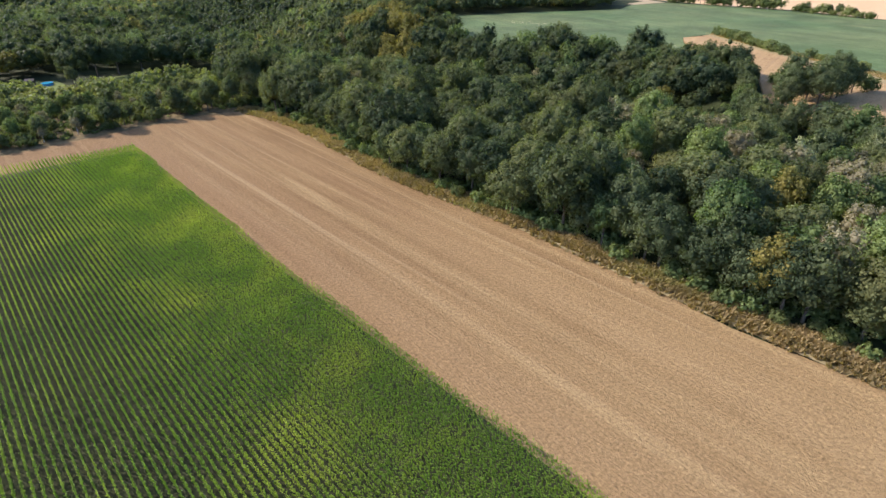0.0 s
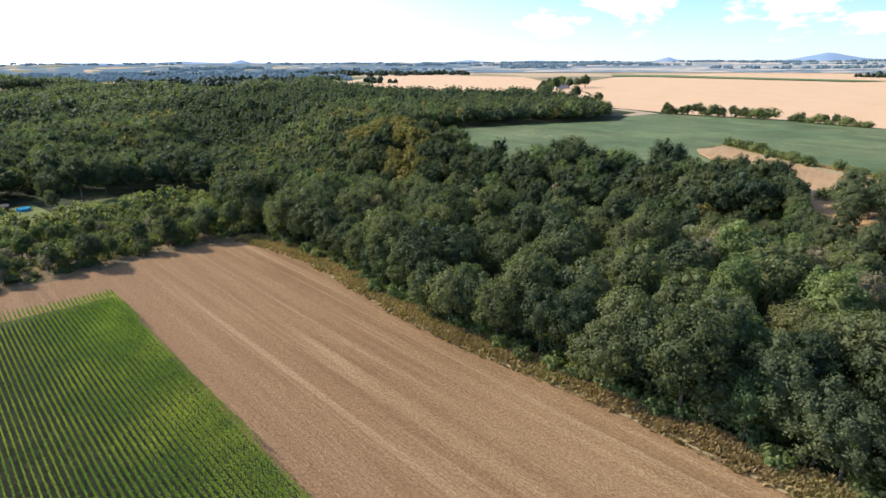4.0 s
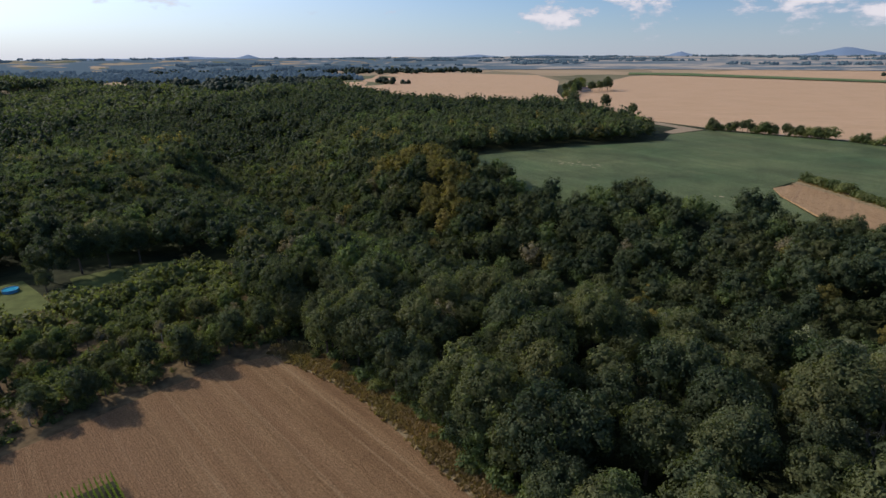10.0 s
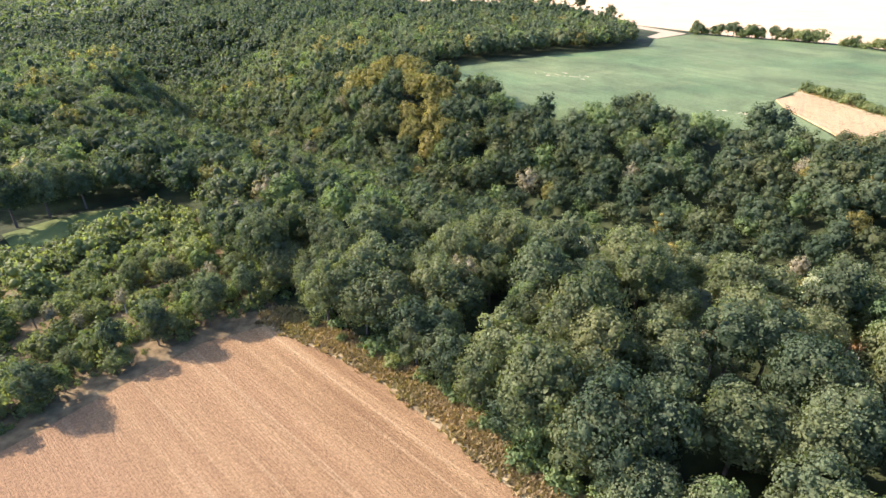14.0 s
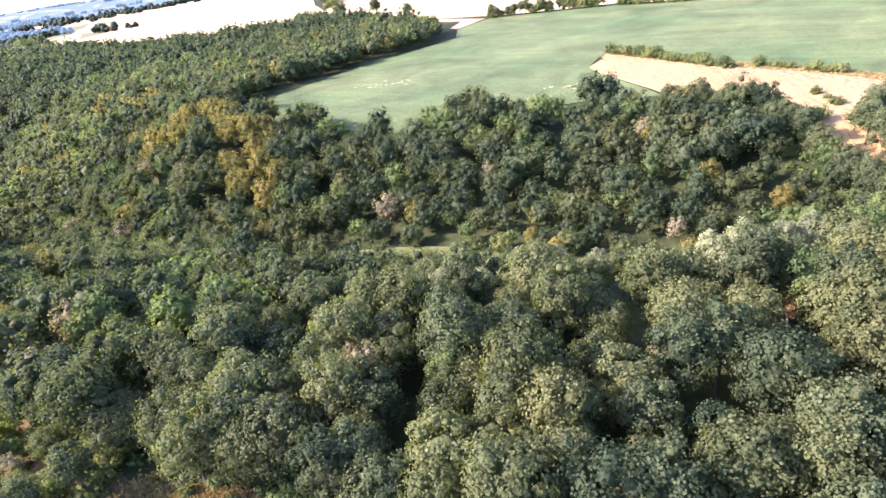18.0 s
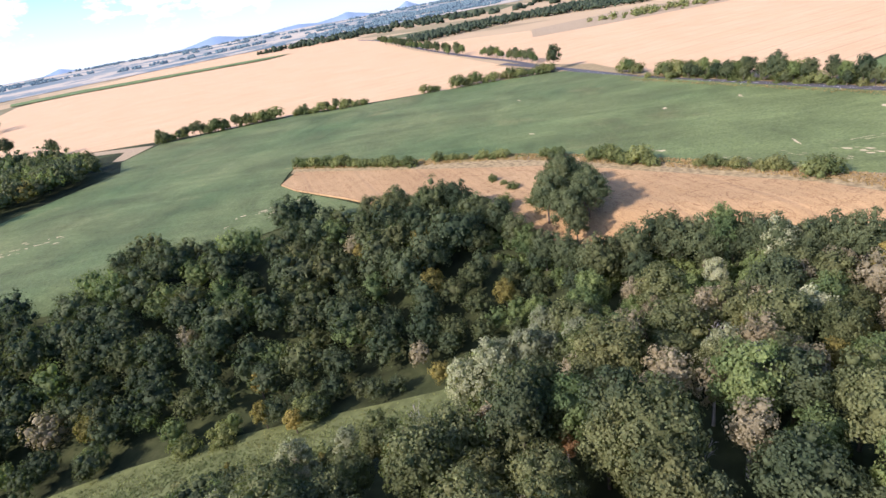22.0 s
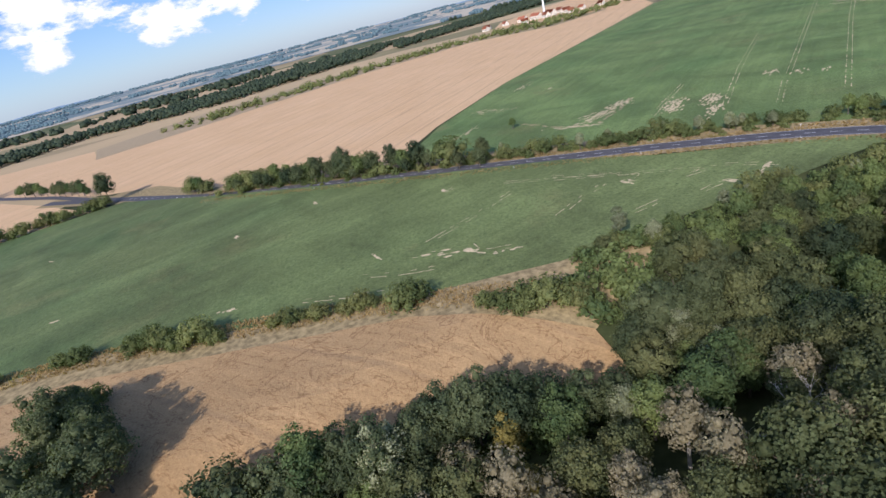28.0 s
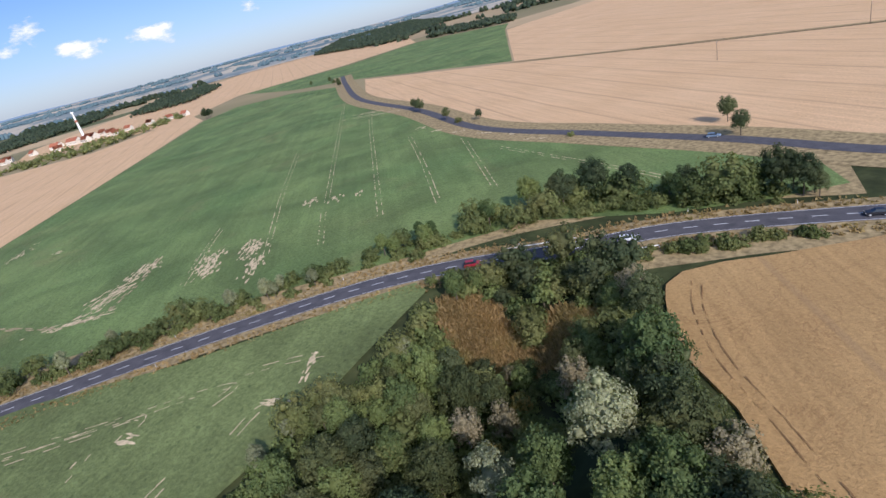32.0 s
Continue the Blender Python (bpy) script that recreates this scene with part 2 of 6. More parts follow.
def stubble(n, pos):
    """Cut straw in swaths along the field, with bare brown lanes."""
    lane = n.mapped(pos, (1, 1, 0), (0, 0, radians(47.5)))
    long_ = n.mapped(lane, (0.012, 0.32, 0))
    fine = n.noise(n.mapped(lane, (0.35, 3.2, 0)), 1.0, 5, 0.6)
    band = n.noise(long_, 1.0, 5, 0.6)
    big = n.noise(pos, 0.018, 3)
    col = n.ramp(band, (0.28, (0.165, 0.092, 0.042)), (0.46, (0.218, 0.128, 0.058)), (0.58, (0.268, 0.166, 0.077)), (0.74, (0.39, 0.265, 0.130)))
    col = n.mix(n.math("MULTIPLY", n.ramp(big, (0.42, grey(0)), (0.62, grey(1))), 0.5), col, (0.275, 0.170, 0.080))
    col = n.mix(1.0, col, n.ramp(fine, (0.25, grey(0.80)), (0.5, grey(1.0)), (0.8, grey(1.22))), "MULTIPLY")
    wide = n.noise(n.mapped(lane, (0.003, 0.11, 0), loc=(0, 4.3, 0)), 1.0, 2.0)
    col = n.mix(n.ramp(wide, (0.40, grey(0.55)), (0.52, grey(0))), col, (0.255, 0.150, 0.072))
    swath = n.noise(n.mapped(lane, (0.006, 0.45, 0), loc=(0, 9.1, 0)), 1.0, 3.0, 0.6)
    col = n.mix(n.ramp(swath, (0.56, grey(0)), (0.70, grey(0.5))), col, (0.44, 0.31, 0.16))
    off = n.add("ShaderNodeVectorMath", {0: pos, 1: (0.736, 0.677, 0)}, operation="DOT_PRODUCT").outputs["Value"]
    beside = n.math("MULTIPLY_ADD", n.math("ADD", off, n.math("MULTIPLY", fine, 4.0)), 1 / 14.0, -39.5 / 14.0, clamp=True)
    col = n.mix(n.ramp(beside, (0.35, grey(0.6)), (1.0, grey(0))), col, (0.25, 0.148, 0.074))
    down = n.add("ShaderNodeVectorMath", {0: pos, 1: (0.677, -0.736, 0)}, operation="DOT_PRODUCT").outputs["Value"]
    straw_end = n.math("MULTIPLY_ADD", n.math("MULTIPLY_ADD", big, 60.0, down), 1 / 110.0, 0.62, clamp=True)
    col = n.mix(n.math("MULTIPLY", straw_end, 0.55), col, n.mix(band, (0.36, 0.230, 0.105), (0.46, 0.315, 0.155)))
    grain = n.noise(pos, 2.2, 6, 0.8)
    col = n.mix(1.0, col, n.ramp(grain, (0.32, grey(0.56)), (0.5, grey(1.0)), (0.68, grey(1.5))), "MULTIPLY")
    straw = n.noise(n.mapped(lane, (0.5, 1.6, 0)), 1.3, 6, 0.85)
    col = n.mix(n.ramp(straw, (0.58, grey(0)), (0.70, grey(0.7))), col, (0.42, 0.305, 0.160))
    return col, bumped(n, n.math("ADD", fine, grain), 0.9, 0.25)


def ripe(name, a, b, lane_angle, lodged=0.0):
    def build(n, pos):
        lane = n.mapped(pos, (1, 1, 0), (0, 0, lane_angle))
        row = n.noise(n.mapped(lane, (0.02, 0.5, 0)), 1.0, 4, 0.55)
        blot = n.noise(pos, 0.02, 5, 0.6)
        grain = n.noise(pos, 1.6, 5, 0.7)
        tram = n.add("ShaderNodeTexWave", {"Vector": lane, "Scale": 0.014, "Distortion": 0.4, "Detail": 1.0}, bands_direction="Y").outputs["Fac"]
        col = n.mix(n.math("MULTIPLY_ADD", blot, 1.6, -0.3, clamp=True), a, b)
        col = n.mix(1.0, col, n.ramp(row, (0.3, grey(0.88)), (0.7, grey(1.1))), "MULTIPLY")
        col = n.mix(1.0, col, n.ramp(grain, (0.3, grey(0.78)), (0.7, grey(1.18))), "MULTIPLY")
        col = n.mix(n.ramp(tram, (0.985, grey(0)), (0.997, grey(0.35))), col, (0.27, 0.18, 0.10))
        if lodged:
            lay = n.noise(n.mapped(lane, (0.22, 0.75, 0)), 1.0, 5, 0.7, 2.2)
            col = n.mix(n.ramp(lay, (0.36, grey(lodged)), (0.45, grey(0))), col, (0.20, 0.105, 0.045))
            seam = n.noise(n.mapped(pos, (1, 1, 0), loc=(5, 17, 0)), 0.055, 5.0, 0.65, 1.2)
            split = n.math("ABSOLUTE", n.math("ADD", seam, -0.5))
            col = n.mix(n.ramp(split, (0.003, grey(lodged)), (0.010, grey(0))), col, (0.18, 0.095, 0.042))
        return col, bumped(n, grain, 0.7, 0.25)
    return material(name, build, 0.85, 0.15)


WHEAT = ripe("ripe_wheat", (0.37, 0.225, 0.092), (0.45, 0.292, 0.126), 0.9, 0.3)
WHEAT_LODGED = ripe("lodged_wheat", (0.36, 0.220, 0.100), (0.46, 0.310, 0.155), 2.2, 0.6)
WHEAT_PALE = ripe("pale_wheat", (0.58, 0.375, 0.198), (0.66, 0.445, 0.252), 0.55)
STUBBLE = material("straw_stubble", stubble, 0.95, 0.1)
FLOOR = material("woodland_floor", forest_floor, 0.95, 0.1)
FAR_LAND = material("far_farmland", far_land, 0.95, 0.1)


def green_crop(name, lane_angle, a, b, drier=None):
    def build(n, pos):
        lane = n.mapped(pos, (1, 1, 0), (0, 0, lane_angle))
        blot = n.noise(pos, 0.013, 4, 0.6)
        row = n.noise(n.mapped(lane, (0.012, 0.22, 0)), 1.0, 4, 0.6)
        grain = n.noise(pos, 1.1, 6, 0.75)
        dry = n.noise(n.mapped(pos, loc=(7, 31, 0)), 0.022, 6, 0.62)
        col = n.mix(n.math("MULTIPLY_ADD", blot, 2.0, -0.5, clamp=True), a, b)
        if drier:
            # the crop ripens from north to south
            south = n.math("MULTIPLY_ADD", n.add("ShaderNodeSeparateXYZ", {0: pos}).outputs[1], -1 / 240.0, 1.45)
            south = n.math("ADD", south, n.math("MULTIPLY_ADD", blot, 0.8, -0.4), clamp=True)
            col = n.mix(south, col, drier)
        col = n.mix(1.0, col, n.ramp(row, (0.3, grey(0.88)), (0.7, grey(1.12))), "MULTIPLY")
        col = n.mix(n.ramp(dry, (0.58, grey(0)), (0.74, grey(0.6))), col, (0.20, 0.185, 0.075))
        col = n.mix(1.0, col, n.ramp(grain, (0.3, grey(0.60)), (0.7, grey(1.35))), "MULTIPLY")
        gap = n.noise(n.mapped(pos, loc=(3, 8, 0)), 0.55, 4, 0.7)
        col = n.mix(n.ramp(gap, (0.30, grey(0.7)), (0.40, grey(0))), col, (0.040, 0.062, 0.022))
        patch = n.noise(n.mapped(pos, loc=(70, 2, 0)), 0.030, 5, 0.6, 0.6)
        col = n.mix(1.0, col, n.ramp(patch, (0.35, grey(0.78)), (0.65, grey(1.25))), "MULTIPLY")
        return col, bumped(n, grain, 0.8, 0.3)
    return material(name, build, 0.85, 0.2)


BEET = green_crop("green_crop", 1.1, (0.062, 0.110, 0.039), (0.148, 0.168, 0.066), (0.142, 0.176, 0.062))
BEET_FAR = green_crop("dark_green_crop", 0.69, (0.096, 0.156, 0.049), (0.164, 0.214, 0.071))
PALE_SOIL = plain("pale_bare_soil", (0.56, 0.45, 0.28), 0.95, 0.1, 0.25, 0.9)
REEDS = plain("reedy_ground", (0.165, 0.118, 0.058), 0.95, 0.1, 0.45, 0.5)
TRODDEN = plain("trodden_straw", (0.22, 0.125, 0.058), 0.95, 0.1, 0.3, 1.2)
SOIL = plain("dry_soil", (0.37, 0.285, 0.175), 0.95, 0.1, 0.3, 0.8)
VERGE = plain("dry_grass", (0.30, 0.23, 0.12), 0.95, 0.1, 0.45, 0.6)
LAWN = plain("mown_grass", (0.125, 0.150, 0.045), 0.95, 0.1, 0.3, 0.25)
MEADOW = plain("valley_grass", (0.130, 0.148, 0.056), 0.95, 0.1, 0.3, 0.3)
# soil colour darkened to hold the shade below the lower maize leaves
SHADED_SOIL = plain("soil_with_row_shade", (0.045, 0.045, 0.022), 0.95, 0.1, 0.4, 1.0)


def asphalt(n, pos):
    g = n.noise(pos, 30.0, 3, 0.8)
    s = n.noise(pos, 0.35, 5, 0.6)
    col = n.ramp(s, (0.3, (0.062, 0.060, 0.066)), (0.7, (0.105, 0.100, 0.108)))
    return n.mix(1.0, col, n.ramp(g, (0.3, grey(0.8)), (0.7, grey(1.2))), "MULTIPLY"), bumped(n, g, 0.3, 0.01)


ASPHALT = material("asphalt", asphalt, 0.85, 0.3)
PAINT = plain("road_paint", (0.72, 0.72, 0.72), 0.7, 0.3, 0.1, 6.0)
WHITE = plain("white_plastic", (0.78, 0.78, 0.76), 0.5, 0.4, 0.05, 4.0)
BLACK = plain("black_rubber", (0.03, 0.03, 0.03), 0.7, 0.3, 0.2, 4.0)


# ---------------------------------------------------------------- mesh helpers
def mesh_of(name, verts, faces, mats, slots=None, smooth=False):
    """A mesh from arrays of vertices and of triangles or quads."""
    verts, faces = np.asarray(verts, np.float32), np.asarray(faces, np.int32)
    me = bpy.data.meshes.new(name)
    k = faces.shape[1]
    me.vertices.add(len(verts))
    me.vertices.foreach_set("co", verts.ravel())
    me.loops.add(faces.size)
    me.loops.foreach_set("vertex_index", faces.ravel())
    me.polygons.add(len(faces))
    me.polygons.foreach_set("loop_start", np.arange(0, faces.size, k, dtype=np.int32))
    for m in mats if isinstance(mats, (list, tuple)) else [mats]:
        me.materials.append(m)
    if slots is not None:
        me.polygons.foreach_set("material_index", np.asarray(slots, np.int32))
    me.polygons.foreach_set("use_smooth", np.full(len(faces), smooth))
    me.update(calc_edges=True)
    return me


def under(child, parent):
    child.parent = parent
    return child


def part(name, bm, mat, parent, label=""):
    """Link a bmesh as one mesh under a thing."""
    me = bpy.data.meshes.new(name)
    bm.to_mesh(me)
    bm.free()
    me.materials.append(mat)
    return tagged(under(new(name, me), parent), label)


def box(bm, x, y, z, sx, sy, sz, turn=0.0):
    m = Matrix.Translation((x, y, z)) @ Matrix.Rotation(turn, 4, "Z") @ Matrix.Diagonal((sx, sy, sz, 1))
    return bmesh.ops.create_cube(bm, size=1, matrix=m)["verts"]


def rod(bm, a, b, ra, rb, sides=6):
    a, b = Vector(a), Vector(b)
    d = b - a
    m = Matrix.Translation((a + b) / 2) @ d.to_track_quat("Z", "Y").to_matrix().to_4x4()
    bmesh.ops.create_cone(bm, cap_ends=True, segments=sides, radius1=ra, radius2=rb, depth=d.length, matrix=m)


def inside(poly, x, y):
    """Whether points lie in a polygon."""
    x, y = np.asarray(x, float), np.asarray(y, float)
    hit = np.zeros(x.shape, bool)
    for (ax, ay), (bx, by) in zip(poly, poly[1:] + poly[:1]):
        cross = (ay > y) != (by > y)
        hit ^= cross & (x < (bx - ax) * (y - ay) / ((by - ay) if by != ay else 1e-9) + ax)
    return hit


def to_line(line, x, y):
    """Distance to a broken line, and how far along it the nearest place lies (in corners)."""
    x, y = np.asarray(x, float), np.asarray(y, float)
    best, along = np.full(x.shape, 1e9), np.zeros(x.shape)
    for i, ((ax, ay), (bx, by)) in enumerate(zip(line, line[1:])):
        dx, dy = bx - ax, by - ay
        u = np.clip(((x - ax) * dx + (y - ay) * dy) / (dx * dx + dy * dy), 0, 1)
        d = np.hypot(x - ax - u * dx, y - ay - u * dy)
        near = d < best
        best, along = np.where(near, d, best), np.where(near, i + u, along)
    return best, along


def smooth(s):
    s = np.clip(s, 0, 1)
    return s * s * (3 - 2 * s)


# ---------------------------------------------------------------- the lie of the land
VALLEY = [(168, 2), (157, 20), (142, 62), (110, 131), (88, 185), (54, 239), (17, 274), (-22, 304), (-60, 332), (-104, 366), (-146, 416), (-176, 480), (-205, 550), (-290, 660), (-520, 820), (-900, 1000)]
DEPTH = [8, 10, 10, 12, 16, 20, 22, 25, 28, 33, 46, 48, 42, 36, 34, 36]
WIDTH = [19, 34, 40, 46, 54, 88, 92, 84, 74, 62, 54, 54, 70, 110, 200, 300]
SIDE = [(-215, 420), (-330, 450), (-520, 440), (-800, 430)]
GULLY = [(84, 206), (102, 204), (118, 202)]


def ground_z(x, y):
    x, y = np.asarray(x, float), np.asarray(y, float)
    d, u = to_line(VALLEY, x, y)
    deep, wide = np.interp(u, range(len(DEPTH)), DEPTH), np.interp(u, range(len(WIDTH)), WIDTH)
    # beyond the bend the east side falls gently and the west side steeply
    line_x = np.interp(u, range(len(VALLEY)), [p[0] for p in VALLEY])
    wide = wide * np.where(x > line_x, 1 + 0.9 * smooth((u - 8.2) / 1.6), 1.0)
    z = -deep * (1 - smooth(d / wide))
    z = z + 15 * (1 - smooth(np.hypot(x + 225, y - 450) / 90))
    d2, u2 = to_line(SIDE, x, y)
    z = np.minimum(z, -np.interp(u2, [0, 1, 2, 3], [3, 12, 16, 18]) * (1 - smooth(d2 / 100)))
    d3, u3 = to_line(GULLY, x, y)
    z = np.minimum(z, -np.interp(u3, [0, 1, 2], [17, 15, 4]) * (1 - smooth(d3 / 30)))
    # rolling knolls under the woods to the west
    west = smooth((-60 - x) / 160) * smooth((y - 230) / 120)
    z = z + west * (3.5 * np.sin(x / 47.0 + 0.6 * np.sin(y / 61.0)) * np.sin(y / 58.0 + 0.8) + 2.5 * np.sin(x / 23.0 + y / 31.0))
    n = 0.74 * (x + 67) + 0.67 * (y - 192)
    z = z - 2 * (1 - smooth((n - 10) / 90)) * (1 - smooth((x - 75) / 30))
    r = np.hypot(x - 50, y - 200)
    return z + 44 * smooth((r - 1700) / 3300)


def gz(x, y):
    return float(ground_z(np.array([x]), np.array([y]))[0])


def cut_polygon(poly, step):
    """A bmesh of a flat outline, cut by a grid so that it can follow the ground."""
    bm = bmesh.new()
    f = bm.faces.new([bm.verts.new((x, y, 0)) for x, y in poly])
    f.normal_update()
    if f.normal.z < 0:
        f.normal_flip()
    for axis in (0, 1):
        lo, hi = min(p[axis] for p in poly), max(p[axis] for p in poly)
        c = math.ceil(lo / step) * step
        while c < hi:
            no, co = [0, 0, 0], [0, 0, 0]
            no[axis], co[axis] = 1, c
            bmesh.ops.bisect_plane(bm, geom=bm.verts[:] + bm.edges[:] + bm.faces[:], plane_co=co, plane_no=no)
            c += step
    bmesh.ops.triangulate(bm, faces=bm.faces[:])
    return bm


def settled(bm, name, mat, label, category):
    me = bpy.data.meshes.new(name)
    bm.to_mesh(me)
    bm.free()
    me.materials.append(mat)
    return tagged(new(name, me), label, category, kind="structure")


def field(name, poly, mat, label, lift=0.06, category="field", step=0.0):
    """A piece of farmland laid just over the ground."""
    span = max(max(p[0] for p in poly) - min(p[0] for p in poly), max(p[1] for p in poly) - min(p[1] for p in poly))
    bm = cut_polygon(poly, step or max(14.0, span / 22))
    z = ground_z([v.co.x for v in bm.verts], [v.co.y for v in bm.verts])
    for v, h in zip(bm.verts, z):
        v.co.z = h + lift
    return settled(bm, name, mat, label, category)


def sheet(name, poly, mat, label, step, lift, tall, rough_top, category):
    """A standing crop: a sheet of some height with an uneven top, cut to its outline, with sides down to the ground."""
    bm = cut_polygon(poly, step)
    rim = [e for e in bm.edges if e.is_boundary]
    low = bmesh.ops.extrude_edge_only(bm, edges=rim)["geom"]
    low = {v for v in low if isinstance(v, bmesh.types.BMVert)}
    z = ground_z([v.co.x for v in bm.verts], [v.co.y for v in bm.verts])
    for v, h in zip(bm.verts, z):
        if v in low:
            v.co.z = h - 0.4
        else:
            v.co.z = h + lift + tall + rough_top * (noise.noise(v.co * 0.35) + 0.6 * noise.noise(v.co * 1.3))
    return settled(bm, name, mat, label, category)


def ribbon(name, line, half, mat, label, lift=0.1, kind="structure", category="road", parent=None):
    """A flat band of some width along a broken line."""
    pts = smooth_line(line)
    v, f = [], []
    for i, p in enumerate(pts):
        d = (pts[min(i + 1, len(pts) - 1)] - pts[max(i - 1, 0)])
        d = d / np.hypot(*d)
        for s in (-1, 1):
            q = p + s * half * np.array([d[1], -d[0]])
            v.append((q[0], q[1], gz(*q) + lift))
        if i:
            f.append((2 * i - 2, 2 * i - 1, 2 * i + 1, 2 * i))
    ob = new(name, mesh_of(name, v, f, mat))
    return tagged(ob, label, category, kind=kind) if parent is None else tagged(under(ob, parent), label)


def smooth_line(line, step=4.0):
    """A Catmull-Rom curve through the corners, in even steps."""
    p = np.array(line, float)
    p = np.vstack([2 * p[0] - p[1], p, 2 * p[-1] - p[-2]])
    out = []
    for a, b, c, d in zip(p, p[1:], p[2:], p[3:]):
        k = max(2, int(np.hypot(*(c - b)) / step))
        for u in np.arange(k) / k:
            out.append(0.5 * (2 * b + (c - a) * u + (2 * a - 5 * b + 4 * c - d) * u**2 + (3 * b - a - 3 * c + d) * u**3))
    out.append(p[-2])
    return np.array(out)


# ---------------------------------------------------------------- ground
def build_ground():
    radii = np.concatenate([np.arange(4, 640, 7.0), 640 * 1.055 ** np.arange(0, 39)])
    radii = radii[radii < 4850]
    n = 300
    a = np.arange(n) * 2 * np.pi / n
    x = (50 + radii[:, None] * np.cos(a)).ravel()
    y = (200 + radii[:, None] * np.sin(a)).ravel()
    v = np.stack([x, y, ground_z(x, y)], 1)
    i, j = np.meshgrid(np.arange(len(radii) - 1), np.arange(n), indexing="ij")
    k = (j + 1) % n
    f = np.stack([i * n + j, (i + 1) * n + j, (i + 1) * n + k, i * n + k], -1).reshape(-1, 4)
    slots = np.repeat((radii[:-1] > 1150).astype(int), n)
    slots |= ((np.repeat(radii[:-1], n) > 420) & (np.tile(np.cos(a), len(radii) - 1) * np.repeat(radii[:-1], n) > 230)).astype(int)
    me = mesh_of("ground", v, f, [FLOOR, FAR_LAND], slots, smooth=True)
    tagged(new("ground", me), "rolling farmland and woodland floor reaching the horizon", "ground", kind="structure")


build_ground()
GREEN_A = [(216, 575), (253, 540), (292, 500), (327, 434), (375, 366), (398, 310), (347, 236), (306, 170), (276, 118), (252, 75), (229, 48), (206, 10), (198, -2), (192, 0), (186, 27), (182, 43), (180, 62), (176, 84), (172, 100), (174, 136), (180, 179), (188, 224), (187, 253), (182, 285), (174, 330), (168, 366), (160, 362), (143, 350), (136, 330), (130, 296), (122, 266), (112, 288), (104, 304), (86, 314), (70, 340), (34, 342), (18, 358), (10, 384), (-20, 410), (-5, 452), (10, 462), (63, 487), (151, 514), (172, 552)]
field("green_field", GREEN_A, BEET, "green crop field with dry patches and wheel tracks", 0.32, step=6.5)
MARGIN = [(168, 366), (174, 330), (182, 285), (187, 253), (188, 224), (180, 179), (174, 136), (172, 100), (176, 84), (172, 70), (160, 88), (146, 104), (156, 125), (162, 140), (166, 169), (174, 226), (171, 245), (165, 299), (159, 360)]
field("field_margin", MARGIN, VERGE, "dry grassy margin between the crop and the wheat", 0.36, "verge", 6.5)
STRIP = [(143, 349), (161, 358), (167, 299), (173, 245), (176, 226), (168, 169), (164, 140), (158, 125), (148, 102), (137, 99), (131, 105), (132, 122), (132, 139), (127, 150), (129, 174), (118, 187), (118, 201), (131, 236), (130, 252), (124, 262), (132, 296), (138, 335)]
sheet("wheat_strip", STRIP, WHEAT_LODGED, "narrow strip of ripe golden wheat beside the wood", 4.0, 0.1, 0.55, 0.12, "field")
STUBBLE_FIELD = [(-67, 193), (-54, 181), (-45, 173), (-36, 160), (-12, 130), (14, 104), (32, 84), (44, 68), (60, 53), (80, 42), (62, -20), (4, -112), (-200, -120), (-300, 20), (-200, 88), (-121, 146), (-106, 162), (-94, 175), (-82, 187)]
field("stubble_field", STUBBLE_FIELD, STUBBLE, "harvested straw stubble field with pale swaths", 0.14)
EDGE = [(-70, 195), (-54, 183), (-44, 174), (-34, 161), (-11, 132), (16, 106), (34, 86), (48, 70), (62, 56), (80, 40)]
ribbon("field_verge", EDGE, 3.6, VERGE, "strip of dry brown grass between field and wood", 0.20, category="verge")
WHEAT_D = [(139, -14), (141, -19), (140, -25), (134, -31), (124, -38), (109, -50), (60, -66), (0, -110), (60, -20), (84, 42), (110, 21), (119, 10), (129, 2), (136, -8)]
sheet("wheat_field", WHEAT_D, WHEAT, "ripe golden wheat field with curving wheel tracks", 6.0, 0.1, 0.6, 0.1, "field")
WHEAT_B = [(423, 296), (440, 340), (540, 466), (720, 668), (800, 690), (787, 517), (685, 463), (754, 359), (900, 170), (960, 0), (866, -108), (953, -273), (819, -230), (590, -47), (474, 49), (376, 112), (312, 142), (330, 190), (385, 262)]
field("wheat_field", WHEAT_B, WHEAT_PALE, "wide pale ripe wheat field beyond the road", 0.12)
FALLOW = [(685, 466), (754, 362), (900, 174), (960, 4), (1010, 20), (1030, 160), (930, 420), (800, 520)]
field("fallow_field", FALLOW, SOIL, "brown fallow field with dry grass", 0.16)
GREEN_B = [(310, 138), (376, 110), (474, 48), (590, -48), (807, -226), (850, -296), (785, -346), (672, -346), (525, -246), (386, -184), (290, -134), (214, -118), (157, -107), (132, -97), (120, -78), (134, -66), (154, -54), (190, -42), (214, -10), (236, 14), (262, 50), (290, 95)]
field("green_field", GREEN_B, BEET_FAR, "dark green crop field with tan wheel tracks and bare patches", 0.12)
WHEAT_C = [(661, -376), (409, -338), (253, -313), (142, -299), (60, -290), (40, -160), (110, -112), (157, -120), (214, -131), (290, -147), (388, -198), (525, -262)]
field("wheat_field", WHEAT_C, WHEAT_PALE, "broad pale ripe wheat field beside the side road", 0.12)
WHEAT_E = [(412, -348), (253, -320), (142, -305), (60, -296), (60, -700), (300, -1100), (640, -1000), (670, -690)]
field("wheat_field", WHEAT_E, WHEAT_PALE, "pale wheat field behind a grassy balk", 0.14)
